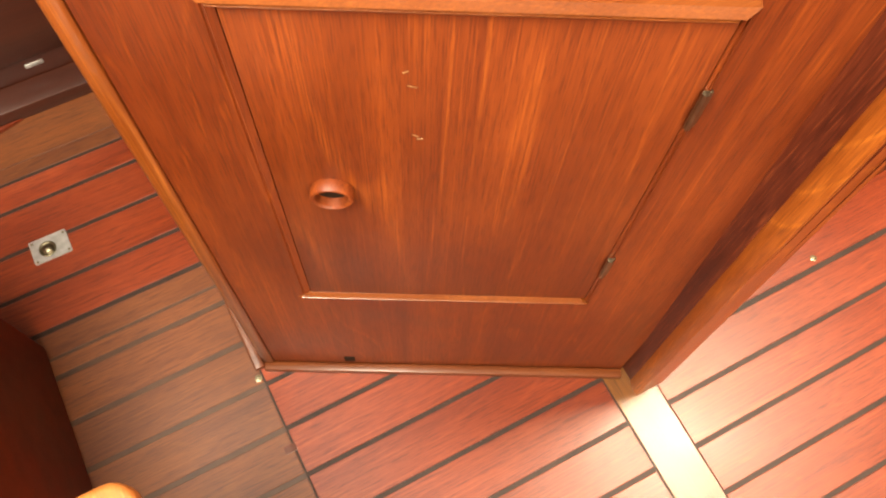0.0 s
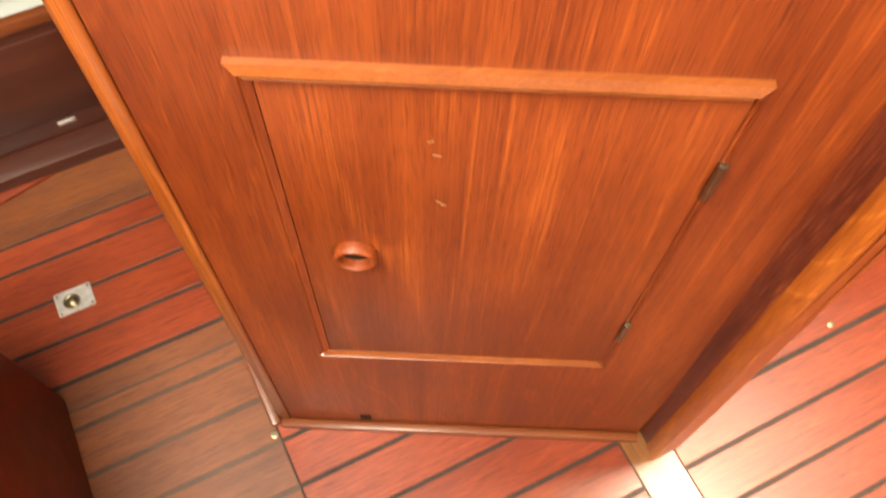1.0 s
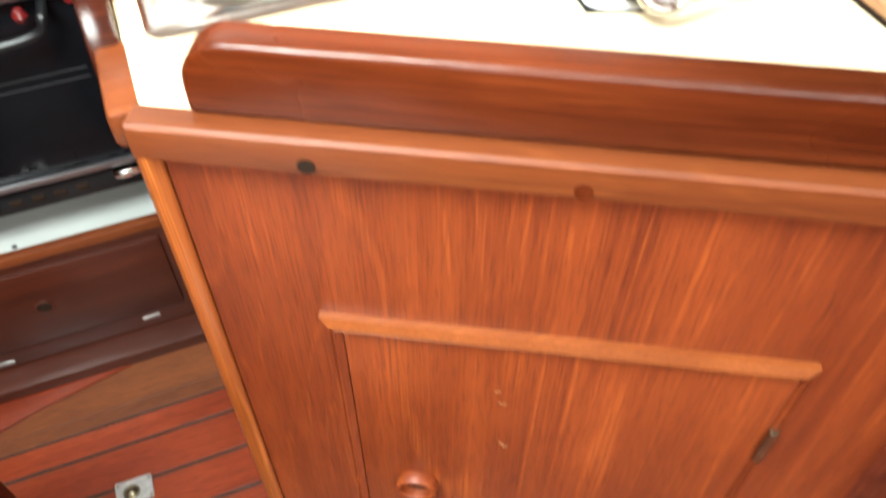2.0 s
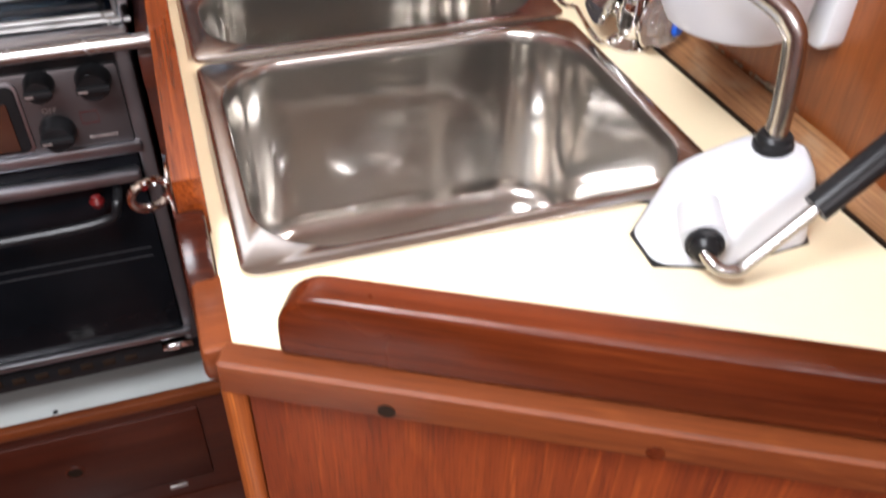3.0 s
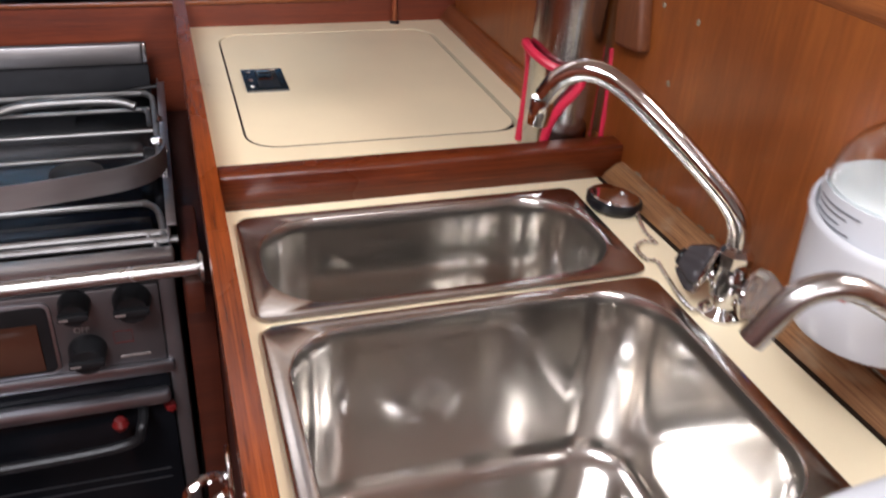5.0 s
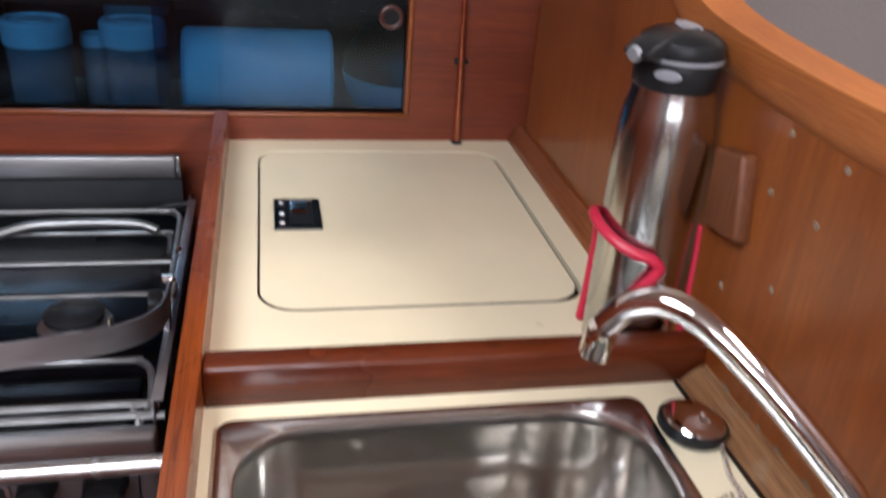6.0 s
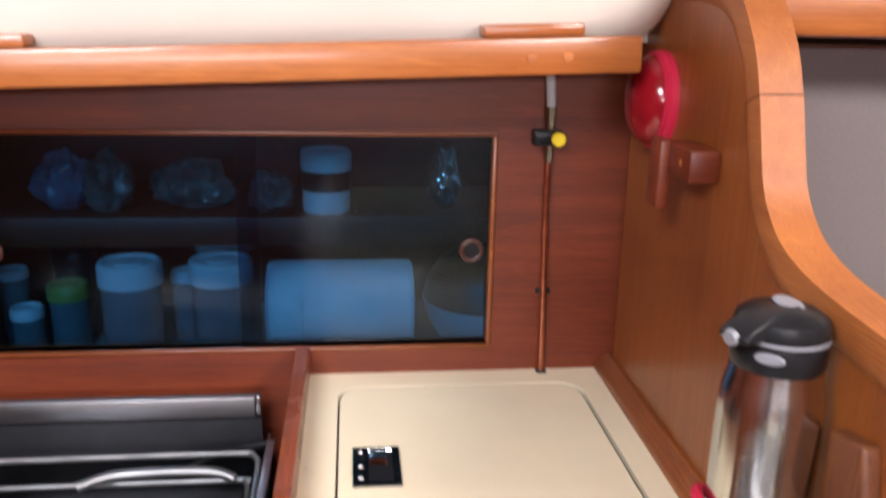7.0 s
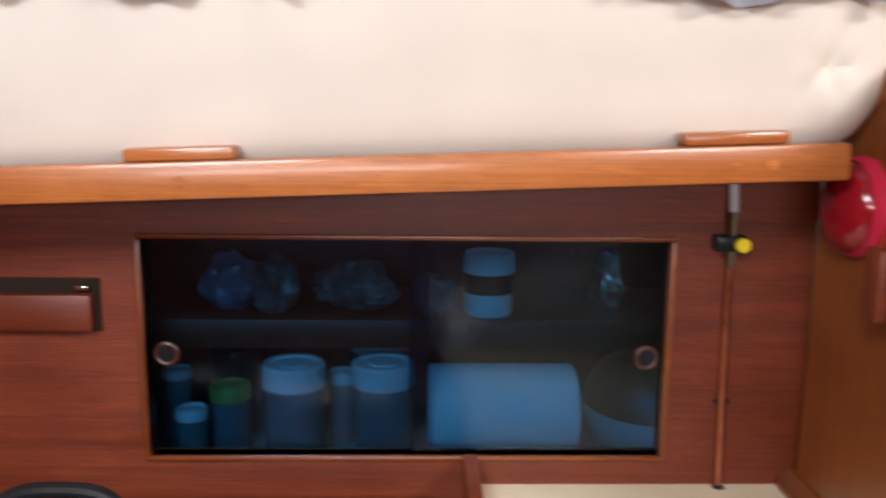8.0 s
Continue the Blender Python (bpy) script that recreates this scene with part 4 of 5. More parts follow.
def sink(s, depth, corner, label):
    """Pressed steel bowl: flange, rolled edge, straight sides, rounded floor with a drain."""
    x0, x1, y0, y1 = s
    ob = thing("sink", ((x0 + x1) / 2, (y0 + y1) / 2, CZ - depth), label, "sink", "galley sinks")
    bm = bmesh.new()
    rings = []
    spec = [(0.0, 0.0006, 0.012), (0.0004, 0.0030, 0.012), (0.0022, 0.0040, 0.012), (0.0112, 0.0040, corner + 0.003), (0.0130, 0.0030, corner), (0.0142, 0.0, corner), (0.0150, -0.006, corner), (0.0152, -0.009, corner)]
    low, fr_r = 0.0162, 0.018
    spec += [(0.0157, -depth * 0.5, corner), (low - 0.0001, -depth + fr_r + 0.006, corner), (low, -depth + fr_r, corner)]
    spec += [(low + fr_r * (1 - math.cos(radians(15 * k))), -depth + fr_r * (1 - math.sin(radians(15 * k))), corner - 0.7 * fr_r * (1 - math.cos(radians(15 * k)))) for k in range(1, 7)]
    spec += [(low + fr_r + 0.004, -depth, 0.026), (low + fr_r + 0.02, -depth, 0.015)]

    def loop(i, r):
        """A rounded rectangle whose straight sides keep flat shading right up to the corners."""
        pts = rrect(x0 + i, x1 - i, y0 + i, y1 - i, r, 10)
        out = []
        for k in range(4):
            q, nxt = pts[k * 11:(k + 1) * 11], pts[((k + 1) % 4) * 11]
            out += q
            d = (nxt[0] - q[-1][0], nxt[1] - q[-1][1])
            out += [(q[-1][0] + d[0] * f, q[-1][1] + d[1] * f) for f in (0.02, 0.98)]
        return out
    for inset, z, r in spec:
        rings.append([bm.verts.new((x, y, CZ + z)) for x, y in loop(inset, r)])
    for a, b in zip(rings[4:], rings[5:]):
        for j in range(len(a)):
            bm.faces.new((a[j - 1], a[j], b[j], b[j - 1]))
    bm.faces.new(rings[-1])
    bmesh.ops.delete(bm, geom=[v for v in bm.verts if not v.link_faces], context="VERTS")
    part("bowl", bm, STEEL, ob)
    bm = bmesh.new()
    rings = [[bm.verts.new((x, y, CZ + z)) for x, y in loop(i, r)] for i, z, r in spec[:5]]
    for a, b in zip(rings, rings[1:]):
        for j in range(len(a)):
            bm.faces.new((a[j - 1], a[j], b[j], b[j - 1]))
    part("flange", bm, STEEL_RIM, ob)
    cx, cy = (x0 + x1) / 2 - 0.006, (y0 + y1) / 2 + 0.004
    m = Matrix.Translation((cx, cy, CZ - depth))
    part("drain_ring", lathe([(0.0255, 0.0014), (0.0270, 0.0024), (0.0345, 0.0024), (0.0375, 0.0016), (0.0390, 0.0002), (0.0255, -0.003)], m, 40), STEEL_RIM, ob)
    part("drain_well", lathe([(0, 0.0006), (0.0258, 0.0006), (0.0258, 0.0013), (0, 0.0013)], m, 28), DARK, ob)
    for k in range(3):
        a = math.pi * k / 3 + 0.3
        d = Vector((math.cos(a), math.sin(a), 0)) * 0.012
        part("drain_bar", tube([Vector((cx, cy, CZ - depth + 0.0022)) - d, Vector((cx, cy, CZ - depth + 0.0022)) + d], 0.0015, 6, 0), STEEL_RIM, ob)
    return ob
sink(S1, 0.14, 0.052, "small brushed stainless steel galley sink")
sink(S2, 0.16, 0.050, "large brushed stainless steel galley sink with star drain")

# ---------------------------------------------------------------- tap, plug and pump
tap = thing("mixer_tap", (0.342, -0.212, CZ), "chrome mixer tap with swan-neck spout at the sink", "tap")
TB = Matrix.Translation((0.341, -0.213, CZ))
part("base", lathe([(0, 0), (0.0175, 0), (0.0175, 0.003), (0.0145, 0.006), (0.0105, 0.010), (0.0105, 0.016), (0.0130, 0.018), (0.0130, 0.034), (0.0115, 0.038), (0.0115, 0.046), (0, 0.046)], TB, 24), CHROME, tap)
part("spout_collar", lathe([(0, 0.044), (0.0125, 0.044), (0.0125, 0.054), (0.0095, 0.058), (0, 0.058)], TB, 8), CHROME, tap)
part("spout", tube([(0.342, -0.211, 0.95), (0.340, -0.210, 0.972), (0.333, -0.204, 0.988), (0.315, -0.188, 1.010), (0.288, -0.163, 1.039), (0.264, -0.141, 1.060), (0.246, -0.125, 1.0655), (0.232, -0.112, 1.056), (0.224, -0.105, 1.040)], 0.0082, 16), CHROME, tap)
part("aerator", lathe([(0, -0.012), (0.0088, -0.012), (0.0092, -0.003), (0.0092, 0.004), (0.0085, 0.007), (0, 0.007)], aim((0.2225, -0.1035, 1.030), (0.10, -0.10, 1))), CHROME, tap)
def bell(r, l, m, flutes=8, n=48):
    """A fluted acrylic tap knob that narrows outwards."""
    bm = bmesh.new()
    prof = [(0.30, 0.0), (0.95, 0.0), (1.0, 0.10), (0.97, 0.30), (0.80, 0.62), (0.62, 0.88), (0.52, 1.0), (0.0, 1.0)]
    rings = []
    for q, h in prof:
        rings.append([bm.verts.new((max(1e-5, r * q * (1 + 0.07 * math.cos(flutes * 2 * math.pi * i / n))) * math.cos(2 * math.pi * i / n), max(1e-5, r * q * (1 + 0.07 * math.cos(flutes * 2 * math.pi * i / n))) * math.sin(2 * math.pi * i / n), l * h)) for i in range(n)])
    for a, b in zip(rings, rings[1:]):
        for j in range(n):
            bm.faces.new((a[j - 1], a[j], b[j], b[j - 1]))
    bmesh.ops.remove_doubles(bm, verts=bm.verts, dist=1e-5)
    return moved(bm, m)


for d, glass, capm, tint in (((-0.62, 0.74, 0.26), DARKENED, BLACK, "darkened clear"), ((0.48, -0.87, 0.06), BELL, BLUE, "clear")):
    root = Vector((0.341, -0.213, 0.926))
    m = aim(root, d)
    part("valve", lathe([(0, 0), (0.0085, 0), (0.0085, 0.012), (0.0065, 0.013), (0.0065, 0.016), (0, 0.016)], m, 16), CHROME, tap)
    hdl = part("handle", bell(0.0195, 0.019, m @ Matrix.Translation((0, 0, 0.0195))), glass, tap, tint + " fluted acrylic tap handle")
    part("skirt", lathe([(0.0, 0.0145), (0.009, 0.0145), (0.0195, 0.0168), (0.0212, 0.0182), (0.0205, 0.0196), (0, 0.0194)], m, 32), CHROME, hdl)
    part("index_cap", lathe([(0, 0.0385), (0.0068, 0.0385), (0.0068, 0.0408), (0.0055, 0.0420), (0, 0.0424)], m, 20), capm, hdl)
plug = thing("sink_plug", (0.338, -0.041, CZ), "chrome and black rubber sink plug on a ball chain", "plug")
mp_ = Matrix.Translation((0.338, -0.041, CZ + 0.001)) @ Matrix.Rotation(radians(5), 4, "Y")
part("rubber", lathe([(0, 0), (0.022, 0), (0.0255, 0.004), (0.026, 0.010), (0.024, 0.012), (0, 0.012)], mp_), BLACK, plug)
part("disc", lathe([(0.0235, 0.0115), (0.022, 0.0135), (0.012, 0.0155), (0, 0.016)], mp_), CHROME, plug)
line_ = curve([(0.343, -0.045, 0.918), (0.352, -0.056, 0.908), (0.348, -0.075, 0.9028), (0.343, -0.093, 0.9028), (0.342, -0.114, 0.9028), (0.335, -0.108, 0.9034), (0.322, -0.115, 0.9028), (0.3205, -0.134, 0.9028), (0.3275, -0.140, 0.9028), (0.3243, -0.159, 0.9028), (0.3185, -0.190, 0.9035), (0.3185, -0.209, 0.9035), (0.3265, -0.213, 0.906)], 24)
chain = [line_[0]]
for q in line_:
    if (q - chain[-1]).length > 0.0046:
        chain.append(q)
bm = bmesh.new()
for q in chain:
    bmesh.ops.create_icosphere(bm, subdivisions=1, radius=0.0026, matrix=Matrix.Translation(q))
part("chain", bm, CHROME, plug)

pump = thing("galley_pump", (0.278, -0.447, CZ), "white hand galley pump with a curved steel spout", "pump")
outline = [(0.2240, -0.4627), (0.262, -0.4765), (0.322, -0.4715), (0.338, -0.440), (0.318, -0.408), (0.262, -0.400), (0.2252, -0.4332)]
tops = [(0.2370, -0.4560, 0.9130), (0.2680, -0.4690, 0.9310), (0.3170, -0.4660, 0.9480), (0.3290, -0.4400, 0.9510), (0.3120, -0.4150, 0.9490), (0.2640, -0.4080, 0.9300), (0.2345, -0.4335, 0.9130)]
bm = bmesh.new()
lo = [bm.verts.new((x, y, CZ)) for x, y in outline]
up = [bm.verts.new(p) for p in tops]
bm.faces.new(lo)
c = bm.verts.new((0.286, -0.438, 0.9435))
for i in range(7):
    bm.faces.new((up[i - 1], up[i], c))
    bm.faces.new((lo[i - 1], lo[i], up[i], up[i - 1]))
bmesh.ops.recalc_face_normals(bm, faces=bm.faces)
rim = [e for e in bm.edges if min(v.co.z for v in e.verts) > CZ + 0.001 and e.calc_face_angle(0) > 0.15]
rim += [e for e in bm.edges if abs(e.verts[0].co.z - e.verts[1].co.z) > 0.01 and e not in rim]
bmesh.ops.bevel(bm, geom=rim, offset=0.007, segments=4, affect="EDGES", profile=0.5, clamp_overlap=True)
part("body", bm, WHITE, pump)
part("base_seal", prism([(0.285 + (x - 0.285) * 1.004, -0.433 + (y + 0.433) * 1.004) for x, y in outline], CZ, CZ + 0.0015, "xy"), BLACK, pump)
part("barrel", tube([(0.2590, -0.4460, 0.9215), (0.2475, -0.4705, 0.9195)], 0.0128, 24, 0), WHITE, pump)
part("gland", lathe([(0, 0), (0.0098, 0), (0.0108, 0.002), (0.0108, 0.005), (0.0088, 0.006), (0.0088, 0.009), (0.006, 0.012), (0, 0.012)], aim((0.2476, -0.4702, 0.9195), (-0.42, -0.88, 0))), BLACK, pump)
part("collar", lathe([(0, 0), (0.0108, 0), (0.0118, 0.003), (0.0118, 0.006), (0.0105, 0.007), (0.0105, 0.010), (0.009, 0.012), (0, 0.012)], Matrix.Translation((0.3085, -0.4340, 0.9440))), BLACK, pump)
part("spout", tube([(0.3085, -0.434, 0.952), (0.3088, -0.431, 0.982), (0.3085, -0.427, 1.006), (0.3060, -0.424, 1.0165), (0.2980, -0.418, 1.0265), (0.2760, -0.409, 1.0415), (0.2559, -0.402, 1.0535), (0.2430, -0.399, 1.0585), (0.2320, -0.3965, 1.0585), (0.2200, -0.393, 1.051), (0.2070, -0.389, 1.0275)], 0.0066, 16), TUBE, pump)
part("crank", tube([(0.2425, -0.479, 0.9192), (0.2445, -0.488, 0.9165), (0.2520, -0.4915, 0.9145), (0.2630, -0.4915, 0.9185), (0.3010, -0.4905, 0.9500)], 0.0040, 12), TUBE, pump)
part("grip", tube([(0.2960, -0.4905, 0.9460), (0.330, -0.489, 0.9735), (0.362, -0.487, 0.9990)], 0.0085, 14, 2), BLACK, pump)

# soap bottle in its holder on the bulkhead
holder = thing("bottle_holder", (0.34, -0.345, 0.98), "white plastic bottle holder screwed to the bulkhead", "holder")
JC = Vector((0.328, -0.345, 0))
bm = bmesh.new()
n = 36
rings = []
for r, z, sl in ((0.0, 0.982, 0), (0.034, 0.982, 0), (0.041, 0.985, 0), (0.0450, 0.993, 0), (0.0465, 1.012, 0.3), (0.0478, 1.042, 1.0), (0.0492, 1.046, 1.0), (0.0492, 1.049, 1.0), (0.0480, 1.051, 1.0), (0.0462, 1.050, 1.0), (0.0446, 1.012, 0.3), (0.040, 0.990, 0)):
    ring = []
    for i in range(n):
        a = 2 * math.pi * i / n
        dz = sl * 0.015 * (0.5 + 0.5 * math.cos(a - radians(47)))
        ring.append(bm.verts.new((JC.x + max(r, 1e-4) * math.cos(a), JC.y + max(r, 1e-4) * math.sin(a), z + dz)))
    rings.append(ring)
for a, b in zip(rings, rings[1:]):
    for j in range(n):
        bm.faces.new((a[j - 1], a[j], b[j], b[j - 1]))
part("cup", bm, WHITE, holder)
part("bracket", box(0.364, 0.3875, -0.352, -0.30, 0.985, 1.045, 0.006), WHITE, holder)
part("ear", prism(rrect(-0.384, -0.355, 0.972, 1.012, 0.008, 5), 0.371, 0.3880, "yz", 0.003), WHITE, holder)
soap = thing("soap_bottle", (0.328, -0.345, 0.993), "clear pump bottle half full of washing liquid", "bottle")
JM = Matrix.Translation((0.328, -0.345, 0))
part("liquid", lathe([(0, 0.9935), (0.040, 0.9935), (0.0425, 1.0), (0.0425, 1.068), (0.0418, 1.0705), (0, 1.0705)], JM, 40), plain("milky_soap", (0.32, 0.34, 0.335), 0.12, vary=0.02), soap)
shell = part("shell", lathe([(0.0430, 1.0350), (0.0440, 1.0350), (0.0440, 1.066), (0.0430, 1.076), (0.0395, 1.087), (0.0335, 1.096), (0.0250, 1.103), (0.0170, 1.107), (0.0160, 1.107), (0.0240, 1.102), (0.0325, 1.0952), (0.0385, 1.0865), (0.0420, 1.0755), (0.0430, 1.066)], JM, 48), CLEAR, soap)
shell.visible_shadow = False
part("dip_tube", tube([(0.328, -0.345, 1.0710), (0.328, -0.345, 1.112)], 0.0062, 10, 0), WHITE, soap)
part("pump_collar", lathe([(0, 1.105), (0.0175, 1.105), (0.0182, 1.107), (0.0182, 1.130), (0.0165, 1.134), (0.009, 1.136), (0.006, 1.140), (0.006, 1.162), (0, 1.162)], JM, 28), WHITE, soap)
lab = part("label", sweep([Vector((0.328 + 0.0444 * math.cos(a), -0.345 + 0.0446 * math.sin(a), 1.048)) for a in [radians(100 + 8 * i) for i in range(21)]], [(-0.0215, -0.0001), (-0.0215, 0.0003), (0.0215, 0.0003), (0.0215, -0.0001)], (0, 0, 1)), plain("label_paper", (0.48, 0.49, 0.51), 0.5, vary=0.03), soap)
for k, (a0, a1, z) in enumerate(((150, 195, 1.0640), (150, 185, 1.0605), (152, 180, 1.0565), (152, 190, 1.0530))):
    part("print", sweep([Vector((0.328 + 0.0450 * math.cos(a), -0.345 + 0.0450 * math.sin(a), z)) for a in [radians(a0 + (a1 - a0) * i / 8) for i in range(9)]], [(-0.0006, 0), (-0.0006, 0.0002), (0.0006, 0.0002), (0.0006, 0)], (0, 0, 1)), GREY_PLASTIC, lab)

part("mark", moved(box(-0.0015, 0.0015, -0.0015, 0.0015, 0, 0.0003), aim((0.2836, -0.3629, 1.0218), (-0.927, -0.375, 0.0))), RED, holder)

# ---------------------------------------------------------------- steel drinking bottle and its wooden chock
bot = thing("drinking_bottle", (0.336, 0.082, CZ), "brushed steel drinking bottle with a black flip lid", "bottle")
BM_ = Matrix.Translation((0.3350, 0.084, CZ)) @ Matrix.Diagonal((0.95, 0.95, 1, 1))
part("body", lathe([(0, 0), (0.034, 0), (0.0370, 0.003), (0.0378, 0.02), (0.0378, 0.185), (0.0374, 0.196), (0.0355, 0.209), (0.0330, 0.218), (0.0322, 0.226), (0, 0.226)], BM_, 48), BOTTLE, bot)
lid = part("lid", lathe([(0, 0.224), (0.0322, 0.224), (0.0335, 0.227), (0.0338, 0.244), (0.0332, 0.2455), (0, 0.2455)], BM_, 40), BLACK, bot)
part("dome", lathe([(0.0334, 0.2480), (0.0338, 0.2530), (0.0318, 0.2590), (0.0240, 0.2640), (0.0120, 0.2665), (0, 0.2672)], BM_, 40), BLACK, lid)
part("spout_cover", moved(prism([(-0.0500, 0.2485), (-0.0515, 0.2525), (-0.0440, 0.2580), (-0.0220, 0.2660), (0.004, 0.2678), (0.004, 0.2485)], -0.0125, 0.0125, "xz", 0.004, 3), BM_ @ Matrix.Rotation(radians(24), 4, "Z")), BLACK, lid)
part("seal", lathe([(0.0330, 0.2452), (0.0343, 0.2456), (0.0343, 0.2478), (0.0330, 0.2482)], BM_, 40), GREY_PLASTIC, lid)
part("button", lathe([(0, 0), (0.0090, 0), (0.0078, 0.0012), (0, 0.0016)], aim((0.3380, 0.085, CZ + 0.2672), (0.05, -0.10, 1)) @ Matrix.Diagonal((1.0, 1.3, 1, 1)), 24), GREY_PLASTIC, lid)
part("latch_button", lathe([(0, 0), (0.0075, 0), (0.0065, 0.0012), (0, 0.0016)], aim((0.3350 - 0.0194, 0.084 - 0.0255, CZ + 0.2375), (-0.605, -0.795, 0.05)) @ Matrix.Diagonal((1.35, 0.55, 1, 1)), 20), GREY_PLASTIC, lid)
part("spout_tip", lathe([(0, 0), (0.0060, 0), (0.0052, 0.004), (0, 0.005)], aim((0.2922, 0.0655, CZ + 0.2515), (-0.9, -0.42, -0.25)), 16), GREY_PLASTIC, lid)
strap = thing("bottle_strap", (0.336, 0.082, 0.93), "red silicone carrying loop round the steel bottle", "strap")
part("loop", tube([(0.3045, 0.112, 1.010), (0.2965, 0.100, 1.014), (0.2932, 0.086, 1.0145), (0.2955, 0.070, 1.011), (0.3030, 0.0565, 1.006), (0.3140, 0.0475, 1.002), (0.3255, 0.0430, 0.999), (0.3320, 0.0420, 0.992), (0.3275, 0.0428, 0.982), (0.3165, 0.0468, 0.966), (0.3085, 0.0530, 0.942), (0.3045, 0.0575, 0.9048)], 0.0046, 10), RED, strap)
part("loop", tube([(0.3055, 0.1135, 1.008), (0.3095, 0.115, 0.985), (0.3090, 0.1145, 0.955), (0.3080, 0.114, 0.93), (0.3060, 0.1135, 0.9048)], 0.0040, 10), RED, strap)
part("tail", tube([(0.3725, 0.060, 0.904), (0.3745, 0.063, 0.93), (0.3760, 0.066, 0.957), (0.3768, 0.069, 0.985), (0.3765, 0.072, 1.014)], 0.0025, 8), RED, strap)
chock = solo("wooden_chock", prism([(0.004, 1.031), (0.050, 1.025), (0.059, 1.086), (0.020, 1.0935)], 0.364, 0.3785, "yz", 0.004, 3), CHOCK, "varnished teak chock block screwed to the bulkhead", "chock")

# ---------------------------------------------------------------- stove on gimbals
stove = thing("gas_stove", (-0.30, 0.28, 0.28), "steel gimballed gas stove with a black oven door", "stove")
SX0, SX1, SY0, SY1 = -0.545, -0.056, 0.090, 0.534
part("body", box(SX0, SX1, SY0 + 0.018, SY1, 0.345, 0.811, 0.004), STOVE_GREY, stove)
part("hob_plate", box(SX0, SX1, SY0 + 0.002, SY1, 0.811, 0.818, 0.002), HOB, stove)
part("front_lip", box(SX0, SX1 + 0.003, SY0 - 0.016, SY0 + 0.004, 0.814, 0.832, 0.004), GUARD, stove)
part("shadow_gap", box(SX0 + 0.01, SX1 - 0.012, SY0 + 0.006, SY0 + 0.0185, 0.790, 0.811), BLACK, stove)
part("control_panel", box(SX0, SX1 - 0.016, SY0 + 0.002, SY0 + 0.019, 0.694, 0.790, 0.003), STOVE_FACE, stove)
part("side_frame", box(SX1 - 0.016, SX1, SY0 + 0.002, SY0 + 0.019, 0.375, 0.811, 0.003), STOVE_FACE, stove)
part("panel_trim", box(SX0, SX1 - 0.010, SY0 - 0.004, SY0 + 0.012, 0.682, 0.697, 0.003), STOVE, stove)
part("grill_window_frame", prism(rrect(-0.42, -0.172, 0.6985, 0.784, 0.010, 5), SY0 - 0.0005, SY0 + 0.003, "xz", 0.001), STOVE, stove)
part("grill_window_panel", prism(rrect(-0.42, -0.1755, 0.7020, 0.7805, 0.008, 5), SY0 - 0.0018, SY0 + 0.001, "xz", 0.0006), BLACK, stove)
part("grill_window", box(-0.41, -0.186, SY0 - 0.004, SY0 - 0.001, 0.706, 0.762, 0.002), plain("brown_glass", (0.055, 0.022, 0.014), 0.12), stove)
for x, z, r in ((-0.150, 0.778, 0.0145), (-0.098, 0.776, 0.0175), (-0.146, 0.722, 0.0175)):
    m = aim((x, SY0 + 0.002, z), (0, -1, 0))
    kn = part("knob", lathe([(0, 0), (r * 1.05, 0), (r * 1.05, 0.004), (r, 0.006), (r * 0.92, 0.020), (r * 0.8, 0.023), (0, 0.023)], m, 24), BLACK, stove)
    part("grip", moved(box(-r * 0.95, r * 0.95, -0.0035, 0.0035, 0.02, 0.028, 0.0015), m), BLACK, kn)
    part("pointer", moved(box(-0.001, 0.001, r * 0.3, r * 0.85, 0.0281, 0.0284), m @ Matrix.Rotation(radians(90), 4, "Z")), PLATE, kn)


def word(text, x, z, size, mate):
    cu = bpy.data.curves.new("lettering", "FONT")
    cu.body, cu.size, cu.extrude = text, size, 0.0001
    ob = new("lettering", cu)
    me = bpy.data.meshes.new_from_object(ob)
    bpy.data.objects.remove(ob)
    me.materials.append(mate)
    w = new("lettering", me)
    w.matrix_world = Matrix.Translation((x, SY0 + 0.0014, z)) @ Matrix.Rotation(radians(90), 4, "X")
    w.parent = stove
    w.matrix_parent_inverse = Matrix.Translation(stove["base"]).inverted()
word("OFF", -0.156, 0.7435, 0.0085, PLATE)
part("symbol", box(-0.120, -0.103, SY0 + 0.0012, SY0 + 0.002, 0.725, 0.7255), RED_KNOB, stove)
part("symbol", box(-0.120, -0.103, SY0 + 0.0012, SY0 + 0.002, 0.739, 0.7395), RED_KNOB, stove)
part("symbol", box(-0.1205, -0.120, SY0 + 0.0012, SY0 + 0.002, 0.725, 0.7395), RED_KNOB, stove)
part("symbol", box(-0.103, -0.1025, SY0 + 0.0012, SY0 + 0.002, 0.725, 0.7395), RED_KNOB, stove)
part("print", box(-0.117, -0.088, SY0 + 0.0012, SY0 + 0.002, 0.7065, 0.7085), PLATE, stove)
oven = part("oven_door", box(SX0, SX1 - 0.0165, SY0, SY0 + 0.018, 0.400, 0.680, 0.004), ENAMEL, stove, "black glass oven door")
part("top_bar", box(SX0, SX1 - 0.018, SY0 - 0.018, SY0 - 0.001, 0.652, 0.668, 0.005), STOVE, oven)
part("bottom_bar", box(SX0, SX1 - 0.006, SY0 - 0.008, SY0 + 0.004, 0.392, 0.402, 0.003), STOVE, oven)
for z in (0.545, 0.532):
    part("rack_bar", box(SX0, -0.085, SY0 - 0.0012, SY0 - 0.0002, z, z + 0.0018), STOVE_GREY, oven)
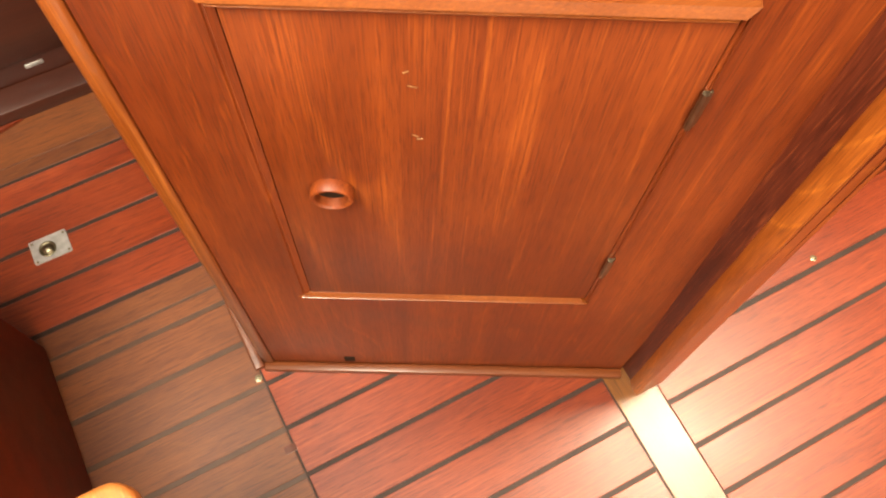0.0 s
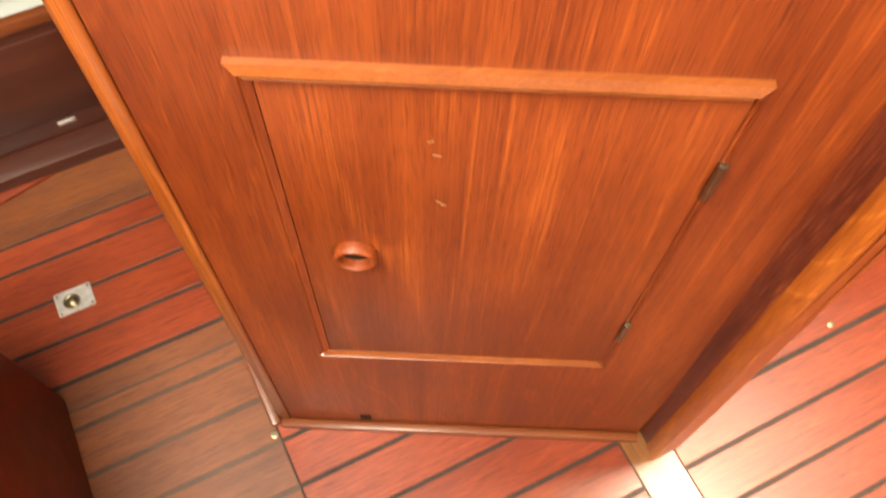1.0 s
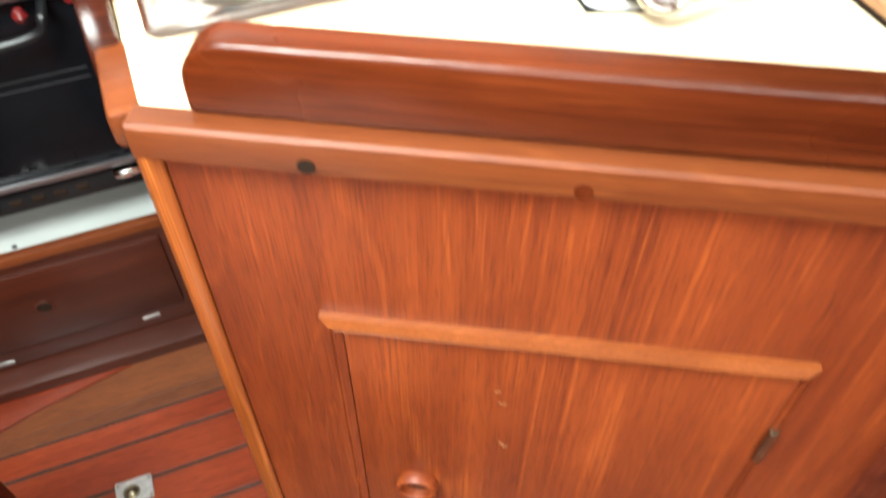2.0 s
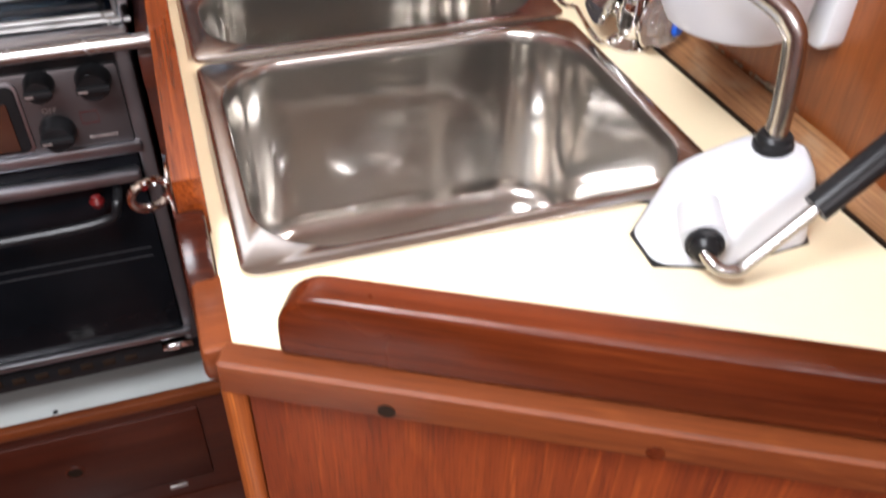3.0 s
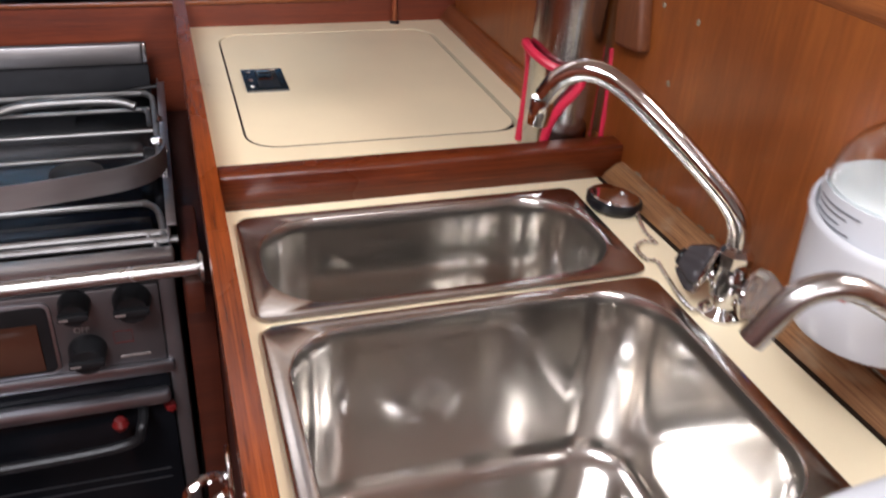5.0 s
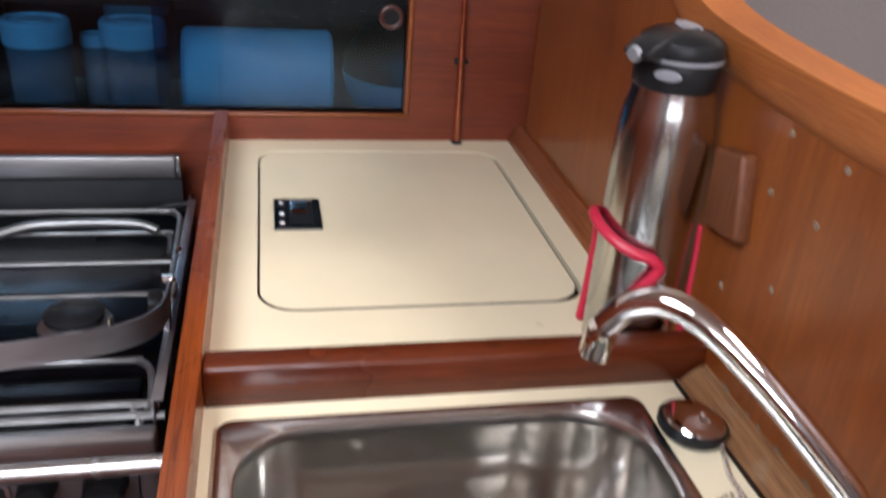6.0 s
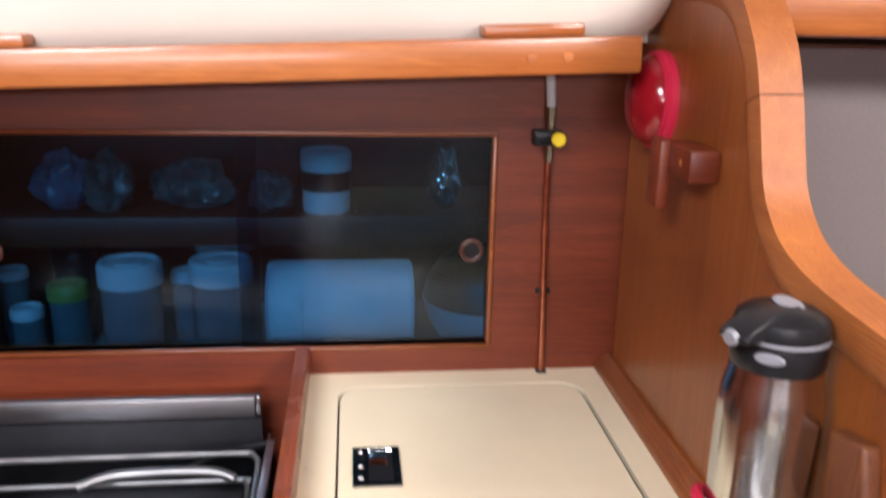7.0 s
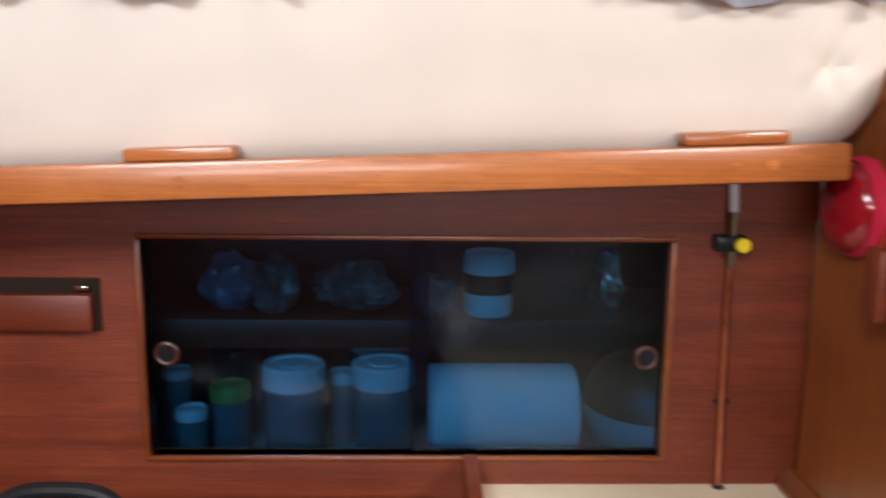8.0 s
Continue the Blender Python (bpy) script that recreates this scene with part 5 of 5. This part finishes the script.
part("door_handle", tube([(-0.40, 0.060, 0.612), (-0.20, 0.060, 0.612), (-0.120, 0.060, 0.618), (-0.106, 0.062, 0.636), (-0.103, 0.085, 0.642)], 0.0055, 10), BLACK, oven)
part("lock_ball", lathe([(0, -0.0085), (0.005, -0.007), (0.0085, 0), (0.005, 0.007), (0, 0.0085)], Matrix.Translation((-0.126, 0.066, 0.641)), 16), RED_KNOB, oven)
part("side_knob", lathe([(0, 0), (0.006, 0), (0.006, 0.008), (0.004, 0.012), (0, 0.012)], aim((-0.078, SY0 + 0.002, 0.638), (0.3, -1, 0)), 12), RED_KNOB, stove)
part("base_strip", box(SX0, SX1, SY0 + 0.004, SY0 + 0.03, 0.345, 0.378, 0.002), BLACK, stove)
for i in range(9):
    part("vent", box(-0.155 - 0.028 * i, -0.139 - 0.028 * i, SY0 + 0.0025, SY0 + 0.005, 0.357, 0.368, 0.001), DARK, stove)
cl = part("door_clip", box(-0.104, -0.064, SY0 - 0.008, SY0 + 0.006, 0.372, 0.383, 0.001), CHROME, stove, "chrome toggle clip")
part("toggle", box(-0.098, -0.080, SY0 - 0.012, SY0 - 0.008, 0.374, 0.381, 0.001), CHROME, cl)
# hob: flat pan guard with bent end, support rods, burners, upstand
guard = [Vector(p) for p in ((-0.54, 0.100, 0.879), (-0.30, 0.112, 0.879), (-0.20, 0.124, 0.879), (-0.12, 0.140, 0.879), (-0.085, 0.151, 0.879), (-0.063, 0.168, 0.879), (-0.053, 0.192, 0.879), (-0.052, 0.225, 0.879))]
part("pan_guard", sweep(curve(guard, 4), [(-0.0125, -0.001), (0.0125, -0.001), (0.0125, 0.001), (-0.0125, 0.001)], (0, 0, 1)), GUARD, stove, "flat bent steel pan guard")
part("guard_stay", tube([(-0.052, 0.222, 0.872), (-0.053, 0.262, 0.858), (-0.056, 0.30, 0.846)], 0.0028, 8), ROD, stove)
# the grid: one bent frame rod round three straight ones, and a lower loop in front
GZ = 0.840
part("support_frame", tube([(-0.54, 0.4865, GZ), (-0.30, 0.4865, GZ), (-0.092, 0.4865, GZ), (-0.076, 0.484, GZ), (-0.067, 0.472, GZ), (-0.064, 0.452, GZ), (-0.062, 0.36, GZ), (-0.060, 0.25, GZ)], 0.0036, 10), ROD, stove)
part("support_rod", tube([(-0.54, 0.428, GZ), (-0.30, 0.428, GZ), (-0.088, 0.428, GZ), (-0.076, 0.424, GZ), (-0.071, 0.412, GZ), (-0.070, 0.385, GZ - 0.004)], 0.0030, 10), ROD, stove)
for y, xr in ((0.357, -0.0655), (0.289, -0.0655)):
    part("support_rod", tube([(-0.54, y, GZ), (xr, y, GZ)], 0.0026, 8, 0), ROD, stove)
part("front_loop", tube([(-0.54, 0.186, 0.831), (-0.30, 0.186, 0.831), (-0.095, 0.186, 0.831), (-0.079, 0.184, 0.831), (-0.069, 0.174, 0.831), (-0.064, 0.155, 0.831), (-0.061, 0.112, 0.829)], 0.0034, 10), ROD, stove)
for y, xr in ((0.1225, -0.077), (0.107, -0.071)):
    part("front_rod", tube([(-0.54, y, 0.830), (xr - 0.012, y, 0.830), (xr, y - 0.002, 0.829), (xr + 0.003, y - 0.010, 0.824)], 0.0034, 8, 4), ROD, stove)
part("drip_tray", box(SX0 + 0.01, -0.0725, 0.127, 0.164, 0.8185, 0.8275, 0.002), HOB, stove)
part("tray_edge", box(SX0 + 0.01, -0.0705, 0.1265, 0.1285, 0.8185, 0.8285, 0.0005), GUARD, stove)
part("handle_bar", tube([(-0.250, 0.408, 0.850), (-0.222, 0.420, 0.854), (-0.19, 0.424, 0.855), (-0.14, 0.425, 0.855), (-0.105, 0.424, 0.853), (-0.085, 0.418, 0.848)], 0.0056, 12), ROD, stove)
for x, y in ((-0.148, 0.268), (-0.42, 0.268)):
    m = Matrix.Translation((x, y, 0.818))
    b = part("burner", lathe([(0, 0), (0.036, 0), (0.034, 0.004), (0.026, 0.008), (0.025, 0.012), (0, 0.012)], m, 28), STOVE, stove)
    part("burner_cap", lathe([(0, 0.012), (0.028, 0.012), (0.028, 0.016), (0.025, 0.018), (0, 0.018)], m, 28), BLACK, b)
    part("burner_tap", tube([(x + 0.034, y - 0.012, 0.819), (x + 0.034, y - 0.012, 0.834)], 0.0022, 8, 0), BRASS, b)
for y in (0.21, 0.29, 0.36):
    part("side_screw", lathe([(0, 0), (0.0045, 0), (0.0045, 0.003), (0, 0.005)], aim((-0.0556, y, 0.852), (-0.8, -0.3, 0.4)), 12), CHROME, stove)
part("side_clamp", lathe([(0, 0), (0.013, 0), (0.014, 0.002), (0.014, 0.010), (0.012, 0.012), (0, 0.012)], aim((-0.064, 0.252, 0.850), (-1, 0, 0)), 20), BLACK, stove, "black plastic clamp knob")
part("clamp_nut", lathe([(0, 0), (0.0055, 0), (0.0055, 0.010), (0, 0.010)], aim((-0.058, 0.298, 0.852), (-1, -0.2, 0)), 6), CHROME, stove)
part("side_wing", box(-0.0575, -0.0555, 0.10, 0.52, 0.795, 0.848, 0.0005), STOVE, stove)
part("side_flange", box(-0.0575, -0.0480, 0.10, 0.50, 0.8485, 0.8500, 0.0005), STOVE, stove)
part("side_bracket", prism([(0.19, 0.80), (0.235, 0.80), (0.225, 0.862), (0.205, 0.862)], -0.0545, -0.0520, "yz", 0.0005), STOVE_FACE, stove)
part("upstand", box(SX0, -0.066, 0.530, 0.534, 0.818, 0.8955, 0.001), STOVE_GREY, stove)
part("upstand_rim", box(SX0, -0.0725, 0.5215, 0.5298, 0.868, 0.8955, 0.002), GUARD, stove)
part("upstand_end", box(-0.0722, -0.0655, 0.5215, 0.5298, 0.8675, 0.8958, 0.002), STEEL_RIM, stove)
part("gas_hose", tube([(-0.16, 0.47, 0.823), (-0.13, 0.495, 0.828), (-0.09, 0.505, 0.838), (-0.05, 0.507, 0.842)], 0.0032, 8), BLACK, stove)
part("hob_well", box(SX0 + 0.01, -0.078, 0.200, 0.505, 0.8184, 0.8196, 0.0004), HOB, stove)
# grab rail across the stove
grab = thing("grab_rail", (-0.2, 0.04, 0.835), "polished steel grab rail across the stove front", "rail")
part("bar", tube([(-0.56, 0.040, 0.832), (-0.033, 0.040, 0.836)], 0.0075, 14, 0), TUBE, grab)
part("flange", lathe([(0, 0), (0.015, 0), (0.015, 0.003), (0.009, 0.005), (0, 0.005)], aim((-0.0285, 0.040, 0.836), (-1, 0, 0)), 18), TUBE, grab)
tring = thing("towel_ring", (-0.035, -0.27, 0.862), "small chrome ring bracket on the cabinet side", "ring")
part("plate", box(-0.0315, -0.0285, -0.29, -0.255, 0.86, 0.892, 0.001), CHROME, tring)
part("ring", sweep([Vector((-0.0435 + 0.0125 * math.cos(a), -0.272 + 0.004 * math.cos(a), 0.873 + 0.0105 * math.sin(a))) for a in [2 * math.pi * i / 24 for i in range(24)]], circle(0.0028, 8), (0.25, 1, 0), True), CHROME, tring)

# black kettle on the far burner
kettle = thing("kettle", (-0.425, 0.33, 0.8434), "black kettle on the stove", "kettle")
KM = Matrix.Translation((-0.425, 0.33, 0.8434))
part("body", lathe([(0, 0), (0.065, 0), (0.070, 0.006), (0.069, 0.055), (0.056, 0.088), (0.035, 0.101), (0, 0.105)], KM, 28), BLACK, kettle)
part("handle", tube([(-0.485, 0.338, 0.925), (-0.482, 0.34, 0.975), (-0.455, 0.345, 1.002), (-0.41, 0.348, 1.006), (-0.370, 0.348, 0.998), (-0.348, 0.345, 0.965), (-0.358, 0.34, 0.925)], 0.0075, 10), BLACK, kettle)

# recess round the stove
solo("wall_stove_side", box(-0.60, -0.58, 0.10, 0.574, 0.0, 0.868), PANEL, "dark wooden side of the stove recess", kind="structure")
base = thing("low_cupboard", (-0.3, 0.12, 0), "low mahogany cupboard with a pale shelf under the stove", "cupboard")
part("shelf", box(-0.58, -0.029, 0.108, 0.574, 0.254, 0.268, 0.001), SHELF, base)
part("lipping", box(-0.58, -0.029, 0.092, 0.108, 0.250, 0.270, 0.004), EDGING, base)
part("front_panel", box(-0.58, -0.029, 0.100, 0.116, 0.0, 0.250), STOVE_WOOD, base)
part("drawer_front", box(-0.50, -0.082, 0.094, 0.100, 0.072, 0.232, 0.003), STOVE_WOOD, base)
part("finger_hole", lathe([(0, 0), (0.0115, 0), (0.0115, 0.001), (0, 0.001)], aim((-0.270, 0.0945, 0.152), (0, -1, 0)), 20), DARK, base)
part("finger_hole_ring", sweep([Vector((-0.270 + 0.0125 * math.cos(a), 0.0935, 0.152 + 0.0125 * math.sin(a))) for a in [2 * math.pi * i / 20 for i in range(20)]], circle(0.002, 6), (0, 1, 0), True), STOVE_WOOD, base)
for x, z in ((-0.139, 0.052), (-0.366, 0.041)):
    part("label_holder", box(x - 0.0135, x + 0.0135, 0.098, 0.101, z - 0.0035, z + 0.0035, 0.0008), PLATE, base)
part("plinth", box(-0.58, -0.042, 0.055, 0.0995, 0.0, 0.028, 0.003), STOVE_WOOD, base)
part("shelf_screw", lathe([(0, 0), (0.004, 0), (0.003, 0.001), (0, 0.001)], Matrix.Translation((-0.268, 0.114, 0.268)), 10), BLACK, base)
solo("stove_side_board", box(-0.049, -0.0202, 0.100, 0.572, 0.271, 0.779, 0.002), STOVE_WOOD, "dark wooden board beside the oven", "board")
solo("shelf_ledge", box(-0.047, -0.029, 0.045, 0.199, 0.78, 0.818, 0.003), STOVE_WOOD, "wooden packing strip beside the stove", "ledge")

# companionway step at the other side of the passage
steps = thing("companionway_steps", (-0.42, -0.55, 0), "dark mahogany companionway step box with a worn tread", "steps")
part("side", prism([(-0.60, -0.296), (-0.268, -0.296), (-0.274, -0.80), (-0.60, -0.80)], 0.0, 0.43, "xy", 0.006), STEPS, steps)
tread = part("tread", prism(rrect(-0.40, -0.112, -0.80, -0.637, 0.02, 5), 0.478, 0.50, "xy", 0.006, 3), CAP, steps, "worn honey teak tread")
part("bearer", box(-0.38, -0.20, -0.79, -0.66, 0.43, 0.478), MAHOGANY, steps)
part("tread_plate", prism(rrect(-0.39, -0.124, -0.79, -0.649, 0.014, 5), 0.5003, 0.5025, "xy"), PLATE, tread, "worn metal tread plate")
solo("seat_base", box(0.89, 1.5, -0.60, 0.30, 0.0, 0.42, 0.006), MAHOGANY, "dark mahogany settee base on the sole", "settee")

# floor fittings
fr_ = thing("lifting_ring", (-0.218, -0.161, 0), "square metal lifting plate set in the sole", "lifting ring")
part("plate", prism(rrect(-0.244, -0.192, -0.180, -0.143, 0.002, 2), -0.001, 0.0018, "xy"), PLATE, fr_)
part("ring_cup", lathe([(0, 0.0018), (0.0115, 0.0018), (0.012, 0.003), (0.0105, 0.0034), (0.0085, 0.002), (0.006, 0.0045), (0, 0.0065)], Matrix.Translation((-0.222, -0.163, 0)), 24), BRASS, fr_)
for x, y in ((-0.240, -0.147), (-0.196, -0.147), (-0.196, -0.176), (-0.240, -0.176)):
    part("screw", lathe([(0, 0), (0.002, 0), (0.0015, 0.0006), (0, 0.0006)], Matrix.Translation((x, y, 0.0018)), 8), BRASS, fr_)
for x, y, mm in ((0.733, -0.664, BRASS), (-0.035, -0.465, BRASS)):
    s = thing("floor_screw", (x, y, 0), "brass screw set in the cabin sole", "screw")
    part("head", lathe([(0, 0), (0.0048, 0), (0.0048, 0.0008), (0.003, 0.0012), (0.0025, 0.0004), (0, 0.0004)], Matrix.Translation((x, y, 0)), 16), mm, s)
solo("floor_peg", box(-0.042, -0.0265, -0.573, -0.563, -0.001, 0.0012), MAHOGANY, "dark wooden peg let into the sole", "peg")
solo("floor_batten", prism([(-0.60, -0.06), (-0.34, 0.022), (-0.19, 0.0545), (-0.60, 0.0545)], 0.0, 0.006, "xy", 0.001), SOLE_RED, "thin red board beside the plinth", "board")

# ---------------------------------------------------------------- sole planks
GAP = 0.0062


def plank(x0, x1, y0, y1, material):
    """One board of the sole; its grain runs fore and aft."""
    w, h = x1 - x0, y1 - y0
    key = (round(w, 4), round(h, 4), material.name)
    if key not in PLANKS:
        PLANKS[key] = finish(box(-w / 2, w / 2, -h / 2, h / 2, -0.0025, 0.0, 0.0006, 1), "plank", material)
    ob = new("plank", PLANKS[key])
    ob.location = ((x0 + x1) / 2, (y0 + y1) / 2, 0)
    ob.parent = FLOOR
PLANKS = {}


def field(x0, x1, lines, material, gap=GAP):
    for a, b in zip(lines, lines[1:]):
        plank(x0, x1, min(a, b) + gap / 2, max(a, b) - gap / 2, material)
solo("floor_seams", box(-1.58, -0.030, -1.26, -0.284, -0.0012, -0.0007), WORN_CAULK, "worn brown seams between the boards", kind="structure")
# forward lifting panel, its border boards, the brown boards and the two red fields
field(-1.55, -0.0305, [-0.038, -0.083, -0.149, -0.2145, -0.2775], SOLE_RED)
plank(-1.55, -0.0305, -0.036, -0.013, SOLE_BROWN)
plank(-1.55, -0.0305, -0.012, 0.090, SOLE_BROWN)
plank(-1.55, -0.0305, -0.316, -0.2815, SOLE_BROWN)
field(-1.55, -0.0305, [-0.3165, -0.345, -0.411, -0.4765, -0.542, -0.6075, -0.673, -0.7385, -0.804, -0.8695, -0.935, -1.0005, -1.066, -1.25], SOLE_BROWN, 0.0072)
field(-0.0275, 0.3685, [-0.40, -0.4765, -0.542, -0.6075, -0.674, -0.7405, -0.806, -0.872, -0.9375, -1.003, -1.0685, -1.25], SOLE_RED)
plank(0.371, 0.4305, -1.25, 0.30, SOLE_GOLD)
plank(0.432, 2.15, -0.6735, 0.50, SOLE_RED)
field(0.432, 2.15, [-0.678, -0.7425, -0.8065, -0.872, -0.9375, -1.003, -1.0685, -1.25], SOLE_RED)
for x0, x1 in ((-1.55, 0.3685), (0.371, 2.15)):
    field(x0, x1, [-1.253 - 0.0655 * i for i in range(18)], SOLE_RED)

# curtains over the portlights
for x0, x1 in ((-0.60, -0.20), (0.10, 0.36)):
    c = bmesh.new()
    cols = []
    k = 44
    for i in range(k + 1):
        u = i / k
        x = x0 + (x1 - x0) * u
        y = 0.405 + 0.012 * math.sin(u * (x1 - x0) * 120) + 0.004 * math.sin(u * 17)
        zb = 1.462 + 0.006 * math.sin(u * (x1 - x0) * 40)
        cols.append([c.verts.new((x, y, zb)), c.verts.new((x, y, 1.53)), c.verts.new((x, 0.41, 1.70))])
    for a, b in zip(cols, cols[1:]):
        for j in range(2):
            c.faces.new((a[j], b[j], b[j + 1], a[j + 1]))
    ret = bmesh.ops.extrude_face_region(c, geom=c.faces[:])
    bmesh.ops.translate(c, vec=(0, 0.0015, 0), verts=[v for v in ret["geom"] if isinstance(v, bmesh.types.BMVert)])
    solo("curtain", c, CURTAIN, "grey pleated curtain over the portlight", "curtain", group="portlight curtains")
